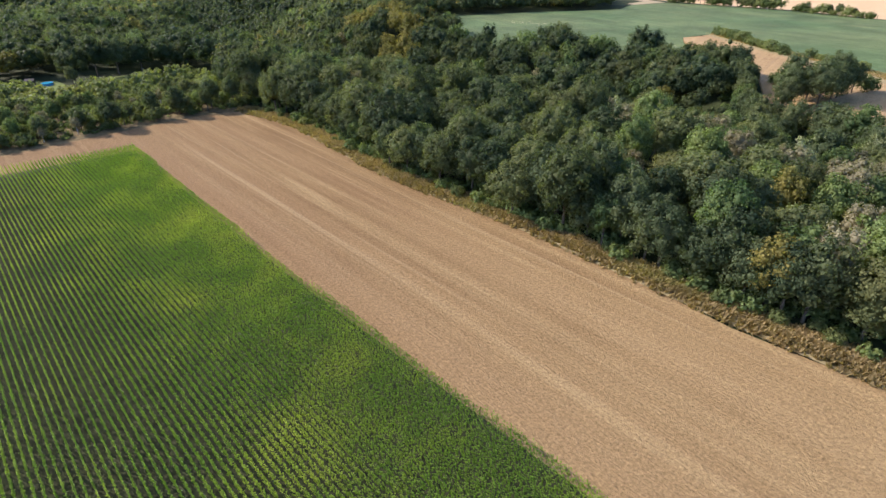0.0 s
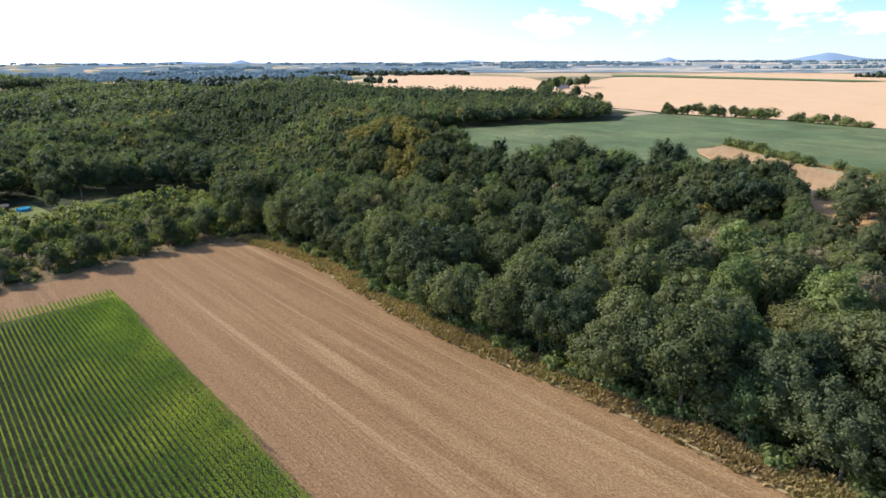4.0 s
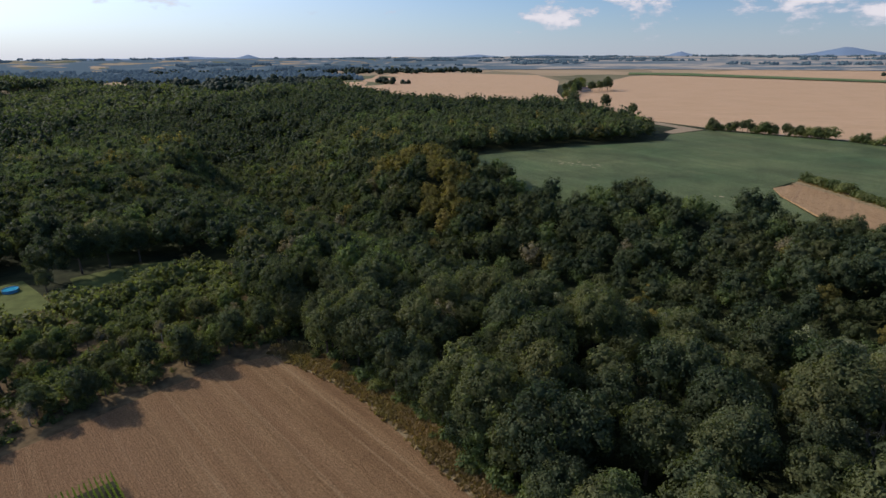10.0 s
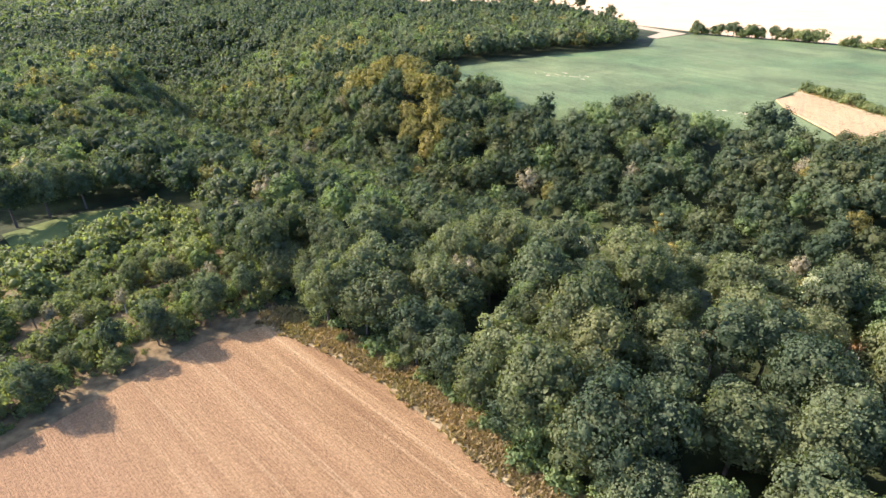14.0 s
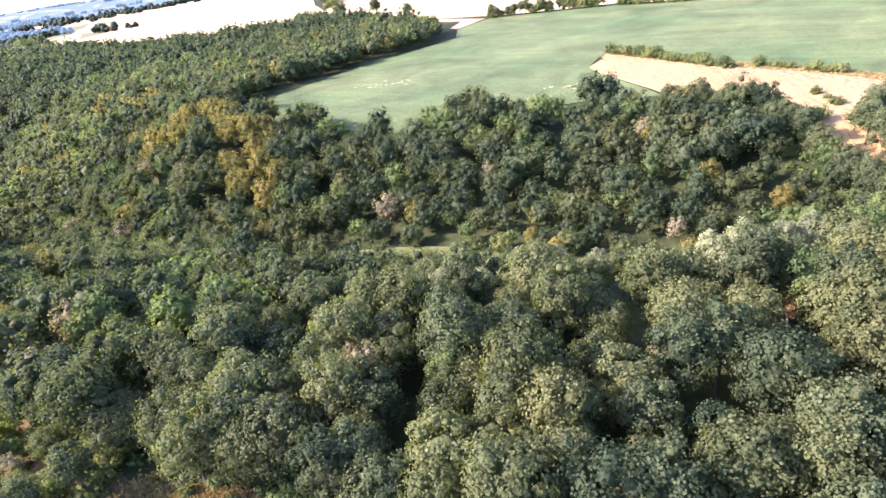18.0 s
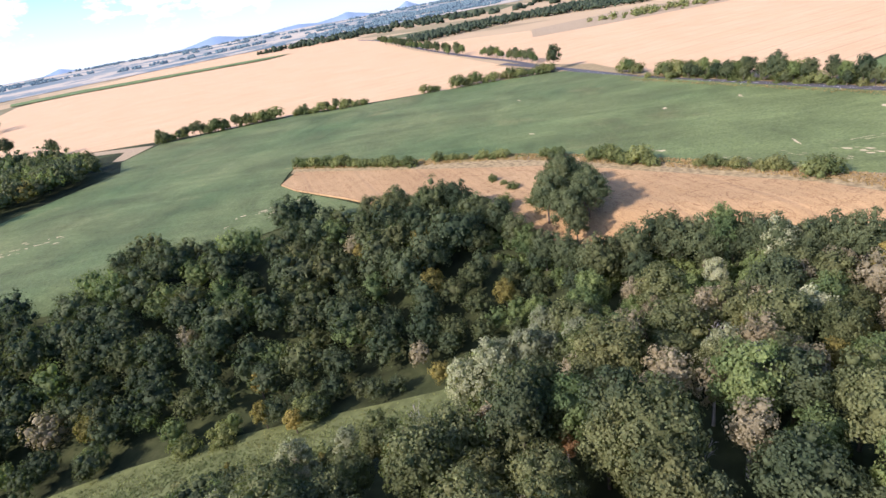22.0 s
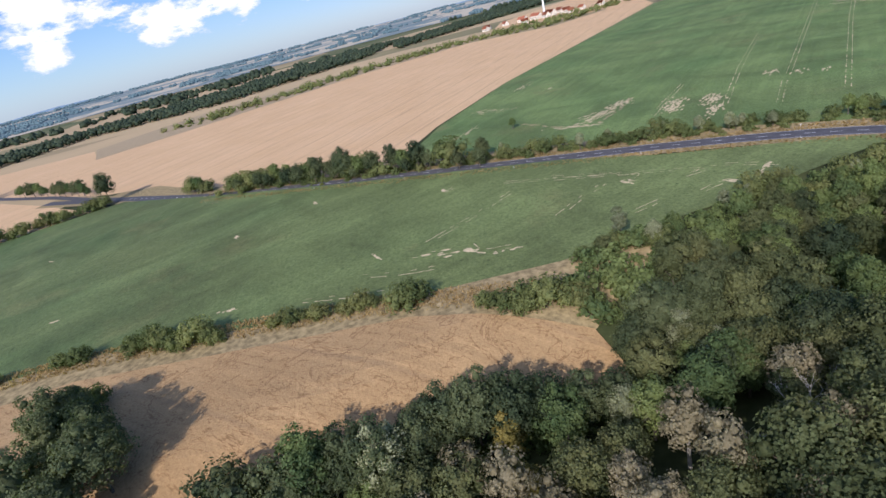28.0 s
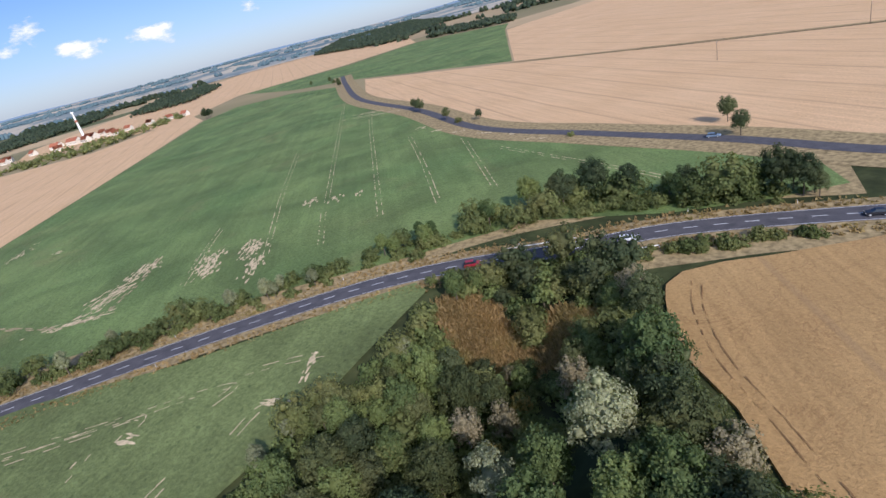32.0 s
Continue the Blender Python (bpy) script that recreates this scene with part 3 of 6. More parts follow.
GREEN_C = [(679, -388), (416, -350), (672, -688), (760, -820), (989, -810), (961, -593), (1053, -415), (826, -376)]
field("green_field", GREEN_C, BEET_FAR, "distant dark green crop field on the rise", 0.14)
WHEAT_G = [(1060, -410), (990, -600), (1010, -820), (1500, -1250), (2100, -1080), (1700, -500), (1290, -120), (1080, -60), (960, -140), (900, -240)]
field("wheat_field", WHEAT_G, WHEAT_PALE, "distant pale wheat field behind the village", 0.16)
WHEAT_N = [(395, 330), (330, 442), (297, 508), (255, 548), (226, 590), (200, 640), (170, 690), (160, 800), (150, 860), (210, 1130), (560, 1800), (1250, 2300), (1900, 2000), (1250, 1260), (974, 940), (722, 690), (568, 512), (468, 402)]
field("wheat_field", WHEAT_N, WHEAT_PALE, "wide pale ripe wheat field behind a hedge", 0.12)
GREEN_D = [(578, 1885), (700, 1790), (955, 1318), (1060, 1330), (800, 1960), (640, 2050)]
field("green_field", GREEN_D, BEET_FAR, "distant long green crop strip between wheat fields", 2.0)
WHEAT_F = [(-382, 1061), (-210, 1265), (43, 843), (160, 900), (190, 1100), (280, 1500), (300, 1900), (-143, 2300), (-240, 1600)]
field("wheat_field", WHEAT_F, WHEAT_PALE, "distant pale wheat field between woods", 1.0)
SAND = [(176, 556), (214, 580), (196, 640), (182, 636), (196, 592), (172, 566)]
field("mown_strip", SAND, SOIL, "pale mown corner of a field", 0.2)
CORN_FIELD = [(-170, 96), (-111, 131), (-87, 150), (-29, 85), (16, 38), (40, 10), (34, -14), (-70, -14)]
field("maize_soil", CORN_FIELD, SHADED_SOIL, "soil under a field of maize, colour darkened with leaf shade", 0.24)

ROAD = [(470, 400), (440, 358), (404, 309), (348, 237), (311, 173), (281, 121), (259, 82), (240, 48), (221, 18), (206, -1), (190, -15), (170, -28), (149, -45), (111, -62), (60, -78), (-40, -110)]
ribbon("road_verge", ROAD, 8.0, VERGE, "dry grassy gravel verge beside the road", 0.16, category="verge")
ribbon("roadside_grass", [(432, 330), (420, 300), (384, 256), (346, 200), (318, 158), (292, 110), (268, 66), (240, 20), (218, -16), (196, -44), (160, -70), (120, -84)], 13.0, VERGE, "rough dry grass under the roadside bushes", 0.09, category="verge")
ribbon("bank_grass", [(190, -8), (178, -17), (162, -28), (146, -39), (122, -53), (70, -70)], 11.0, VERGE, "rough dry grass on the road bank", 0.07, category="verge")
ribbon("road", ROAD, 3.9, ASPHALT, "grey asphalt country road with worn surface", 0.22)
SIDE_ROAD = [(-30, -106), (40, -102), (84, -99), (118, -102), (157, -113), (214, -124), (288, -140), (383, -190), (522, -252), (670, -352), (790, -440)]
ribbon("road_verge", SIDE_ROAD, 13.0, VERGE, "dry grassy verge beside the side road", 0.18, category="verge")
ribbon("road", SIDE_ROAD, 3.2, ASPHALT, "narrow grey asphalt side road through fields", 0.24)
NORTH_ROAD = [(404, 309), (440, 352), (490, 405), (568, 499), (722, 671), (974, 931), (1213, 1230)]
ribbon("road", NORTH_ROAD, 3.2, ASPHALT, "narrow asphalt road lined with trees", 0.24)
ribbon("grass_balk", [(142, -302), (253, -316), (412, -343)], 2.0, VERGE, "grassy balk between two wheat fields", 0.3, category="verge")


# ---------------------------------------------------------------- trees
def ball(level):
    bm = bmesh.new()
    bmesh.ops.create_icosphere(bm, subdivisions=level, radius=1)
    v = np.array([p.co[:] for p in bm.verts])
    f = np.array([[q.index for q in p.verts] for p in bm.faces])
    bm.free()
    return v, f


BALL1 = ball(1)


def crown(lobes, leaves, size, rad, tall, base, seed, core=BALL1, shrink=0.56, swell=1.0):
    """Vertices and triangles of a crown: billows on an uneven dome, each a lumpy core under many small folded leaf clumps."""
    r = np.random.default_rng(seed)
    V, F, at = [], [], 0
    z = 0.98 - 1.62 * (np.arange(lobes) + 0.5) / lobes
    ang = np.arange(lobes) * 2.39996 + r.uniform(0, 6)
    z = np.clip(z + r.normal(0, 0.08, lobes), -0.75, 0.98)
    d = np.stack([np.sqrt(1 - z * z) * np.cos(ang), np.sqrt(1 - z * z) * np.sin(ang), z], 1)
    size_l = swell * rad * r.uniform(0.28, 0.44, lobes) * (26 / lobes) ** 0.4
    reach = r.uniform(0.58, 0.84, lobes)
    lean = 1 + 0.14 * np.cos(ang + r.uniform(0, 6))
    mid = d * (reach * lean)[:, None] * np.array([rad, rad, tall / 2]) + [0, 0, base + tall / 2]
    heart = core[0] * np.array([rad, rad, tall / 2]) * 0.62 + [0, 0, base + tall / 2]
    V.append(heart), F.append(core[1] + at)
    at += len(heart)
    for c, s, w in zip(mid, size_l, d):
        v = core[0] * s * shrink * r.uniform(0.7, 1.08, (len(core[0]), 1)) + c
        V.append(v), F.append(core[1] + at)
        at += len(v)
        if leaves:
            n = r.normal(size=(leaves, 3)) + w * 1.1 + [0, 0, 0.3]
            n /= np.linalg.norm(n, axis=1)[:, None]
            p = c + n * s * (0.74 + 0.46 * r.uniform(0, 1, (leaves, 1)) ** 1.8)
            n = n * 0.75 + w * 0.35 + r.normal(0, 0.46, n.shape)
            n /= np.linalg.norm(n, axis=1)[:, None]
            t = np.cross(n, r.normal(size=n.shape))
            t /= np.linalg.norm(t, axis=1)[:, None]
            b = np.cross(n, t)
            h = size * r.uniform(0.6, 1.45, (leaves, 1))
            q = np.stack([p - t * h, p + b * h * 0.75 + n * h * 0.22, p + t * h, p - b * h * 0.75 + n * h * 0.22], 1).reshape(-1, 3)
            k = np.arange(leaves) * 4 + at
            V.append(q)
            F.append(np.concatenate([np.stack([k, k + 2, k + 1], 1), np.stack([k, k + 3, k + 2], 1)]))
            at += len(q)
    return np.concatenate(V), np.concatenate(F)


def trunk_mesh(name, tall, rad, mat, spread, seed, limbs=5):
    r = random.Random(seed)
    bm = bmesh.new()
    rod(bm, (0, 0, -1.5), (0, 0, tall * 0.55), rad * 1.25, rad * 0.7, 7)
    rod(bm, (0, 0, tall * 0.53), (r.uniform(-0.4, 0.4), r.uniform(-0.4, 0.4), tall * 0.88), rad * 0.7, rad * 0.15, 6)
    for i in range(limbs):
        a, h = i * 6.28 / limbs + r.uniform(-0.5, 0.5), tall * r.uniform(0.3, 0.65)
        rod(bm, (0, 0, h), (math.cos(a) * spread, math.sin(a) * spread, h + tall * r.uniform(0.12, 0.28)), rad * 0.42, rad * 0.12, 5)
    me = bpy.data.meshes.new(name)
    bm.to_mesh(me)
    bm.free()
    me.materials.append(mat)
    return me


def kind_of_tree(name, mat, bark, forms, label, category="tree", trunk_rad=0.28):
    """Prototypes of a kind: crown and trunk meshes, for a tree one unit of its own height."""
    out = []
    for i, (lobes, leaves, size, rad, tall, base) in enumerate(forms):
        seed = sum(map(ord, name)) * 7 + i
        v, f = crown(lobes, leaves, size, rad, tall, base, seed)
        out.append((mesh_of(name + "_crown", v, f, mat, smooth=True), trunk_mesh(name + "_trunk", base + tall * 0.8, trunk_rad, bark, rad * 0.6, seed)))
    return name, out, label, category


OAKS = kind_of_tree("oak_tree", OAK, BARK, [(27, 124, 0.218, 5.2, 12.6, 2.6), (24, 124, 0.214, 4.5, 13.4, 2.8), (31, 124, 0.222, 6.1, 12.8, 2.4), (22, 124, 0.21, 3.9, 12.2, 3.0), (27, 124, 0.218, 5.0, 11.2, 2.2), (25, 124, 0.214, 4.7, 12.4, 2.4)], "dark green oak tree with a dense lobed crown")
HORNBEAMS = kind_of_tree("hornbeam_tree", HORN, BARK, [(26, 124, 0.218, 5.0, 12.4, 2.4), (24, 124, 0.214, 4.4, 13.2, 2.6), (29, 124, 0.222, 5.6, 12.4, 2.2)], "olive green hornbeam tree with a dense lobed crown")
RUSTS = kind_of_tree("rust_tree", RUST, PALE_BARK, [(16, 60, 0.23, 3.0, 9.2, 2.4)], "half dead tree with rust orange leaves")
ROBINIAS = kind_of_tree("robinia_tree", GREEN, BARK, [(23, 112, 0.22, 4.2, 10.9, 2.4), (19, 112, 0.21, 3.6, 10.4, 2.4), (21, 112, 0.22, 3.8, 12.2, 2.6)], "bright green broadleaf tree in the wood")
WILLOWS = kind_of_tree("willow_tree", SILVER, BARK, [(30, 110, 0.20, 4.0, 12.2, 2.0), (26, 110, 0.19, 3.3, 12.4, 2.0)], "silvery grey-green willow tree in the valley")
YELLOWS = kind_of_tree("yellowing_tree", YELLOW, BARK, [(20, 90, 0.21, 3.4, 9.7, 2.2), (16, 90, 0.21, 2.8, 9.2, 2.0)], "tree with yellowing autumn foliage in the wood")
DRYS = kind_of_tree("dry_tree", BROWN, PALE_BARK, [(24, 60, 0.19, 3.4, 10.4, 3.2), (20, 60, 0.18, 2.9, 9.8, 3.2)], "thin pale-barked tree with browning dry leaves")
BUSHES = kind_of_tree("bush", BUSH, BARK, [(12, 70, 0.165, 2.3, 3.6, 0.0), (10, 70, 0.155, 1.9, 2.8, 0.0), (13, 70, 0.165, 2.8, 4.2, 0.1), (11, 70, 0.155, 2.5, 3.0, 0.0)], "dense green bush with dry twigs", "bush", 0.08)


def plant(kind, x, y, scale, spin, pick, group="", sink=0.0, squash=1.0):
    name, forms, label, category = kind
    c, t = forms[pick % len(forms)]
    top = new(name)
    top.matrix_basis = Matrix.LocRotScale((x, y, gz(x, y) - sink), Euler((0, 0, spin)), (scale, scale, scale * squash))
    under(new("trunk", t), top)
    under(new("crown", c), top)
    return tagged(top, label, category, group)


def spread_points(poly, gap, seed, jitter=0.38):
    """Points at about an even gap over a polygon."""
    r = np.random.default_rng(seed)
    xs, ys = [p[0] for p in poly], [p[1] for p in poly]
    x, y = np.meshgrid(np.arange(min(xs), max(xs), gap), np.arange(min(ys), max(ys), gap * 0.87))
    x = x + (np.arange(x.shape[0]) % 2)[:, None] * gap / 2
    x, y = x + r.uniform(-1, 1, x.shape) * gap * jitter, y + r.uniform(-1, 1, y.shape) * gap * jitter
    k = inside(poly, x, y)
    return x[k], y[k]


def joined_woods(name, x, y, mat, label, forms, lo, hi, seed, category="forest", size=None):
    """Many trees in one mesh, for woods that no one could count."""
    r = np.random.default_rng(seed)
    V, F, at = [], [], 0
    z = ground_z(x, y)
    protos = [crown(*f[:6], seed + i, core=f[6]) for i, f in enumerate(forms)]
    size = np.ones(len(x)) if size is None else size
    for px, py, pz, k in zip(x, y, z, size):
        v, f = protos[r.integers(len(protos))]
        a, s = r.uniform(0, 6.28), r.uniform(lo, hi) * k
        c, sn = math.cos(a) * s, math.sin(a) * s
        q = np.stack([v[:, 0] * c - v[:, 1] * sn + px, v[:, 0] * sn + v[:, 1] * c + py, v[:, 2] * s * r.uniform(0.9, 1.1) + pz - 0.6], 1)
        V.append(q), F.append(f + at)
        at += len(q)
    if V:
        tagged(new(name, mesh_of(name, np.concatenate(V), np.concatenate(F), mat, smooth=True)), label, category, kind="stuff")


WOOD = [(-66, 199), (-50, 182), (-39, 170), (-28, 154), (-6, 129), (20, 103), (38, 83), (52, 67), (68, 56), (88, 46), (112, 24), (132, 4), (142, -14), (152, -26), (168, -20), (184, -6), (182, 10), (176, 30), (172, 48), (168, 62), (152, 82), (142, 94), (130, 103), (131, 122), (131, 139), (126, 149), (124, 173), (113, 187), (113, 200), (126, 235), (125, 251), (114, 272), (104, 296), (84, 308), (67, 332), (32, 334), (14, 352), (6, 378), (-26, 404), (-14, 460), (10, 476), (60, 497), (146, 526), (158, 560), (150, 640), (150, 740), (110, 830), (30, 815), (-80, 900), (-230, 1180), (-390, 1050), (-500, 1150), (-900, 1500), (-1300, 1500), (-1500, 900), (-1200, 420), (-700, 200), (-400, 120), (-260, 140), (-215, 215), (-160, 262), (-125, 262), (-100, 250), (-86, 222)]
MEADOW_LINE = [(54, 205), (46, 216), (37, 229), (27, 243), (14, 257), (0, 271), (-14, 282)]


def mesh_part(name, me, parent, label=""):
    return tagged(under(new(name, me), parent), label)


def near_eye(x, y):
    """How near places lie to the stretch of air over which the land is seen from above."""
    d, _ = to_line([(-56, 152), (-40, 128), (-20, 140), (10, 150), (60, 125), (120, 55)], x, y)
    return d


def clearing(x, y):
    """True outside the reedy hollow and away from the two tall willows."""
    out = np.hypot((x - 166) / 1.7, y - 4) > 9.5
    out &= ~inside([(118, 58), (150, 54), (164, 62), (158, 80), (146, 92), (136, 100), (124, 102)], x, y)
    for px, py in ((112, 60), (118, 40), (128, 51), (108, 66), (107, 87), (82, 153), (43, 149)):
        out &= np.hypot(x - px, y - py) > 4.5
    return out & (np.hypot(x - 131, y - 25) > 9) & (np.hypot(x - 142, y - 38) > 7.5)


def wood_trees():
    x, y = spread_points(WOOD, 8.6, 3, 0.40)
    dm, _ = to_line(MEADOW_LINE, x, y)
    keep = dm > 9.5
    keep &= clearing(x, y) & (to_line([(-146, 236), (-134, 246), (-122, 250)], x, y)[0] > 7.0)
    x, y, dm = x[keep], y[keep], dm[keep]
    edge, _ = to_line(WOOD[8:26], x, y)
    order = np.argsort(near_eye(x, y))
    r = np.random.default_rng(11)
    near, mid, far = order[:360], order[360:1560], order[1560:]
    # low growth by the road and beside the meadow
    east_low = 1 - 0.22 * smooth((x - 122) / 44) * (1 - 0.5 * smooth((edge - 6) / 14))
    size = east_low * (1 - 0.45 * (1 - smooth((dm - 10) / 22)))
    size = size * (0.45 + 0.55 * smooth((np.hypot((x - 166) / 1.7, y - 4) - 8) / 15))
    size = size * (1 - 0.30 * (1 - smooth((dm - 12) / 20)) * (0.83 * (x - 27) + 0.55 * (y - 243) < 0))
    gully, _ = to_line(GULLY, x, y)
    size = size * (0.62 + 0.38 * smooth((gully - 8) / 16))
    # the north slope is oak; the valley bottom towards the road is a looser mix
    slope = 0.83 * (x - 72) + 0.55 * (y - 212)
    dv, uv = to_line(VALLEY, x, y)
    south = (slope < 4) & (x > 18) & (dv > 6) & (dv < 44) & (uv > 2.2) & (uv < 6.2)
    for i in near:
        px, py = x[i], y[i]
        roll = r.uniform()
        mixed = float(smooth((px - 30) / 40) * (1 - smooth((slope[i] - 14) / 20)))
        scale = r.uniform(0.76, 1.18) * float(size[i])
        if dm[i] < 14 or gully[i] < 12 or (dm[i] < 30 and px > -20 and r.uniform() < 0.45):
            pick = r.uniform()
            kind = WILLOWS if pick < 0.30 else BUSHES if pick < 0.48 else ROBINIAS if pick < 0.76 else DRYS if pick < 0.88 else YELLOWS
        elif south[i] and roll < 0.78:
            pick = r.uniform()
            kind = WILLOWS if pick < 0.13 else DRYS if pick < 0.36 else ROBINIAS if pick < 0.58 else HORNBEAMS
        elif roll < 0.88 - 0.56 * mixed:
            kind = OAKS if r.uniform() < (0.42 if slope[i] < 4 else 0.72) else HORNBEAMS
        elif roll < 0.93 - 0.16 * mixed:
            kind = ROBINIAS
        elif roll < 0.965 - 0.05 * mixed:
            kind = DRYS
        elif roll < 0.98:
            kind = YELLOWS
        else:
            kind = WILLOWS
        plant(kind, px, py, scale, r.uniform(0, 6.28), int(r.integers(12)), "trees of the wood", squash=r.uniform(0.88, 1.14))
    M = [(17, 46, 0.30, 5.2, 12.0, 2.4, BALL1), (16, 46, 0.29, 4.5, 12.8, 2.6, BALL1), (19, 46, 0.31, 5.9, 12.4, 2.2, BALL1), (16, 46, 0.30, 5.0, 10.8, 2.2, BALL1), (15, 46, 0.28, 4.1, 13.6, 2.4, BALL1)]
    my, mx = y[mid], x[mid]
    yel = ((np.hypot(mx + 26, (my - 362) * 0.42) < 12) | ((np.abs(my - 410) < 14) & (np.abs(mx + 38) < 30))) & (my > 322)
    yel &= r.uniform(size=len(mid)) < 0.95
    tone = r.uniform(size=len(mid)) ** np.where(mx < -45, 0.55, 1.0)
    tone = np.where((mx > 105) & (my > 100), tone * 0.75, tone)
    sorts = [("oak_woods", OAK, "dense dark green oak wood over the valley", ~yel & (tone < 0.56), 0.76, 1.2), ("mixed_woods", HORN, "olive green hornbeams scattered through the wood", ~yel & (tone >= 0.56) & (tone < 0.83), 0.76, 1.15),
             ("mixed_woods", GREEN, "lighter green broadleaf trees in the wood", ~yel & (tone >= 0.83) & (tone < 0.955), 0.74, 1.05), ("mixed_woods", BROWN, "scattered browning trees in the wood", ~yel & (tone >= 0.955) & (tone < 0.98), 0.7, 0.9),
             ("mixed_woods", YELLOW, "tall yellowing trees on the valley side", yel | (tone >= 0.98), 0.8, 1.05)]
    for k, (name, mat, label, pick, lo, hi) in enumerate(sorts):
        joined_woods(name, mx[pick], my[pick], mat, label, M, lo, hi, 21 + k, size=size[mid][pick])
    dist = np.hypot(x[far], y[far] - 150)
    pick = r.uniform(size=len(far))
    pick = np.where((x[far] < -60) & (dist < 480), pick ** 0.6, pick)
    close, b, c = dist < 480, far[(dist >= 480) & (dist < 900) & (pick < 0.46)], far[(dist >= 900) & (pick < 0.20)]
    A = [(11, 20, 0.46, 5.2, 11.5, 2.0, BALL1), (10, 20, 0.46, 4.8, 12.4, 2.0, BALL1), (10, 20, 0.44, 4.2, 13.0, 2.0, BALL1), (11, 20, 0.46, 5.8, 10.6, 2.0, BALL1)]
    for k, (mat, lo, hi, label) in enumerate(((OAK, 0.0, 0.62, "dark green wood rolling over the hills"), (HORN, 0.62, 0.85, "olive green trees in the rolling wood"), (GREEN, 0.85, 0.97, "lighter green trees in the rolling wood"), (YELLOW, 0.97, 1.0, "few yellowing trees in the rolling wood"))):
        a = far[close & (pick >= lo) & (pick < hi)]
        joined_woods("oak_woods" if k == 0 else "mixed_woods", x[a], y[a], mat, label, A, 0.78, 1.25, 34 + k)
    joined_woods("oak_woods", x[b], y[b], OAK, "distant dark green wood on the slopes", [(12, 8, 0.85, 7.2, 11.0, 1.5, BALL1), (11, 8, 0.85, 6.6, 12.4, 1.5, BALL1)], 0.8, 1.3, 25)
    joined_woods("oak_woods", x[c], y[c], OAK, "distant dark green wood reaching the horizon", [(7, 6, 1.7, 11.5, 12.0, 1.0, BALL1), (6, 6, 1.7, 11.0, 13.0, 1.0, BALL1)], 0.9, 1.3, 27)


wood_trees()


# ---------------------------------------------------------------- valley meadow, lawn and scrub
def draped(name, line, half, mat, label, lift=0.25):
    """A band that lies on sloping ground, in several strips across."""
    pts = smooth_line(line, 3.0)
    v, f, m = [], [], 7
    for i, p in enumerate(pts):
        d = pts[min(i + 1, len(pts) - 1)] - pts[max(i - 1, 0)]
        d = d / np.hypot(*d)
        for j in range(m):
            q = p + (j / (m - 1) * 2 - 1) * half * np.array([d[1], -d[0]])
            v.append((q[0], q[1], gz(*q) + lift))
        if i:
            f += [((i - 1) * m + j, (i - 1) * m + j + 1, i * m + j + 1, i * m + j) for j in range(m - 1)]
    return tagged(new(name, mesh_of(name, v, f, mat, smooth=True)), label, "meadow", kind="structure")


draped("valley_meadow", [(60, 197)] + MEADOW_LINE + [(-22, 290)], 10.0, MEADOW, "narrow grassy meadow along the valley floor")
draped("lawn", [(-146, 236), (-134, 246), (-122, 250)], 8.0, LAWN, "mown lawn in a clearing among trees", 0.3)
draped("lawn", [(-170, 236), (-158, 226), (-147, 216)], 6.5, LAWN, "sunlit mown lawn beside the garden pool", 0.32)


def scrub():
    poly = [(-260, 128), (-200, 92), (-123, 150), (-108, 166), (-96, 179), (-84, 191), (-68, 198), (-88, 224), (-102, 250), (-126, 258), (-155, 225), (-170, 226), (-215, 214)]
    x, y = spread_points(poly, 4.6, 17, 0.45)
    keep = (to_line([(-146, 236), (-134, 246), (-122, 250)], x, y)[0] > 6.5) & (to_line([(-170, 236), (-158, 226), (-147, 216)], x, y)[0] > 7)
    x, y = x[keep], y[keep]
    r = np.random.default_rng(31)
    keep = r.uniform(size=len(x)) < 0.72
    x, y = x[keep], y[keep]
    order = np.argsort(np.hypot(x + 60, y - 140))
    for i in order[:130]:
        kind = (BUSHES, BUSHES, BUSHES, ROBINIAS, HORNBEAMS, DRYS)[int(r.integers(6))]
        s = r.uniform(0.6, 1.5) if kind is BUSHES else r.uniform(0.30, 0.55)
        plant(kind, x[i], y[i], s, r.uniform(0, 6.28), int(r.integers(12)), "bushes of the scrub")
    S = [(9, 20, 0.34, 2.6, 4.0, 0.0, BALL1), (8, 20, 0.34, 2.2, 3.4, 0.0, BALL1)]
    k = order[130:]
    joined_woods("scrub", x[k], y[k], BUSH, "light green scrub of bushes and young trees", S, 0.8, 1.6, 32, "scrub")
    lx, ly = spread_points(poly, 3.1, 33, 0.5)
    low = (to_line([(-146, 236), (-134, 246), (-122, 250)], lx, ly)[0] > 7.5) & (to_line([(-170, 236), (-158, 226), (-147, 216)], lx, ly)[0] > 7) & (r.uniform(size=len(lx)) < 0.62)
    joined_woods("scrub", lx[low], ly[low], BUSH, "low tangle of brambles and dry shrubs", [(6, 16, 0.24, 1.3, 1.7, 0.0, BALL1), (5, 16, 0.22, 1.0, 1.3, 0.0, BALL1)], 0.6, 1.6, 35, "scrub")
    # taller trees on the rim of the stubble, whose shade falls on it
    for px, py, s in ((-112, 168, 0.55), (-104, 172, 0.6), (-97, 184, 0.6), (-90, 188, 0.62), (-82, 196, 0.7), (-75, 199, 0.75), (-119, 160, 0.5), (-128, 152, 0.5)):
        plant(OAKS, px, py, s, r.uniform(0, 6.28), int(r.integers(12)), "trees at the field corner")


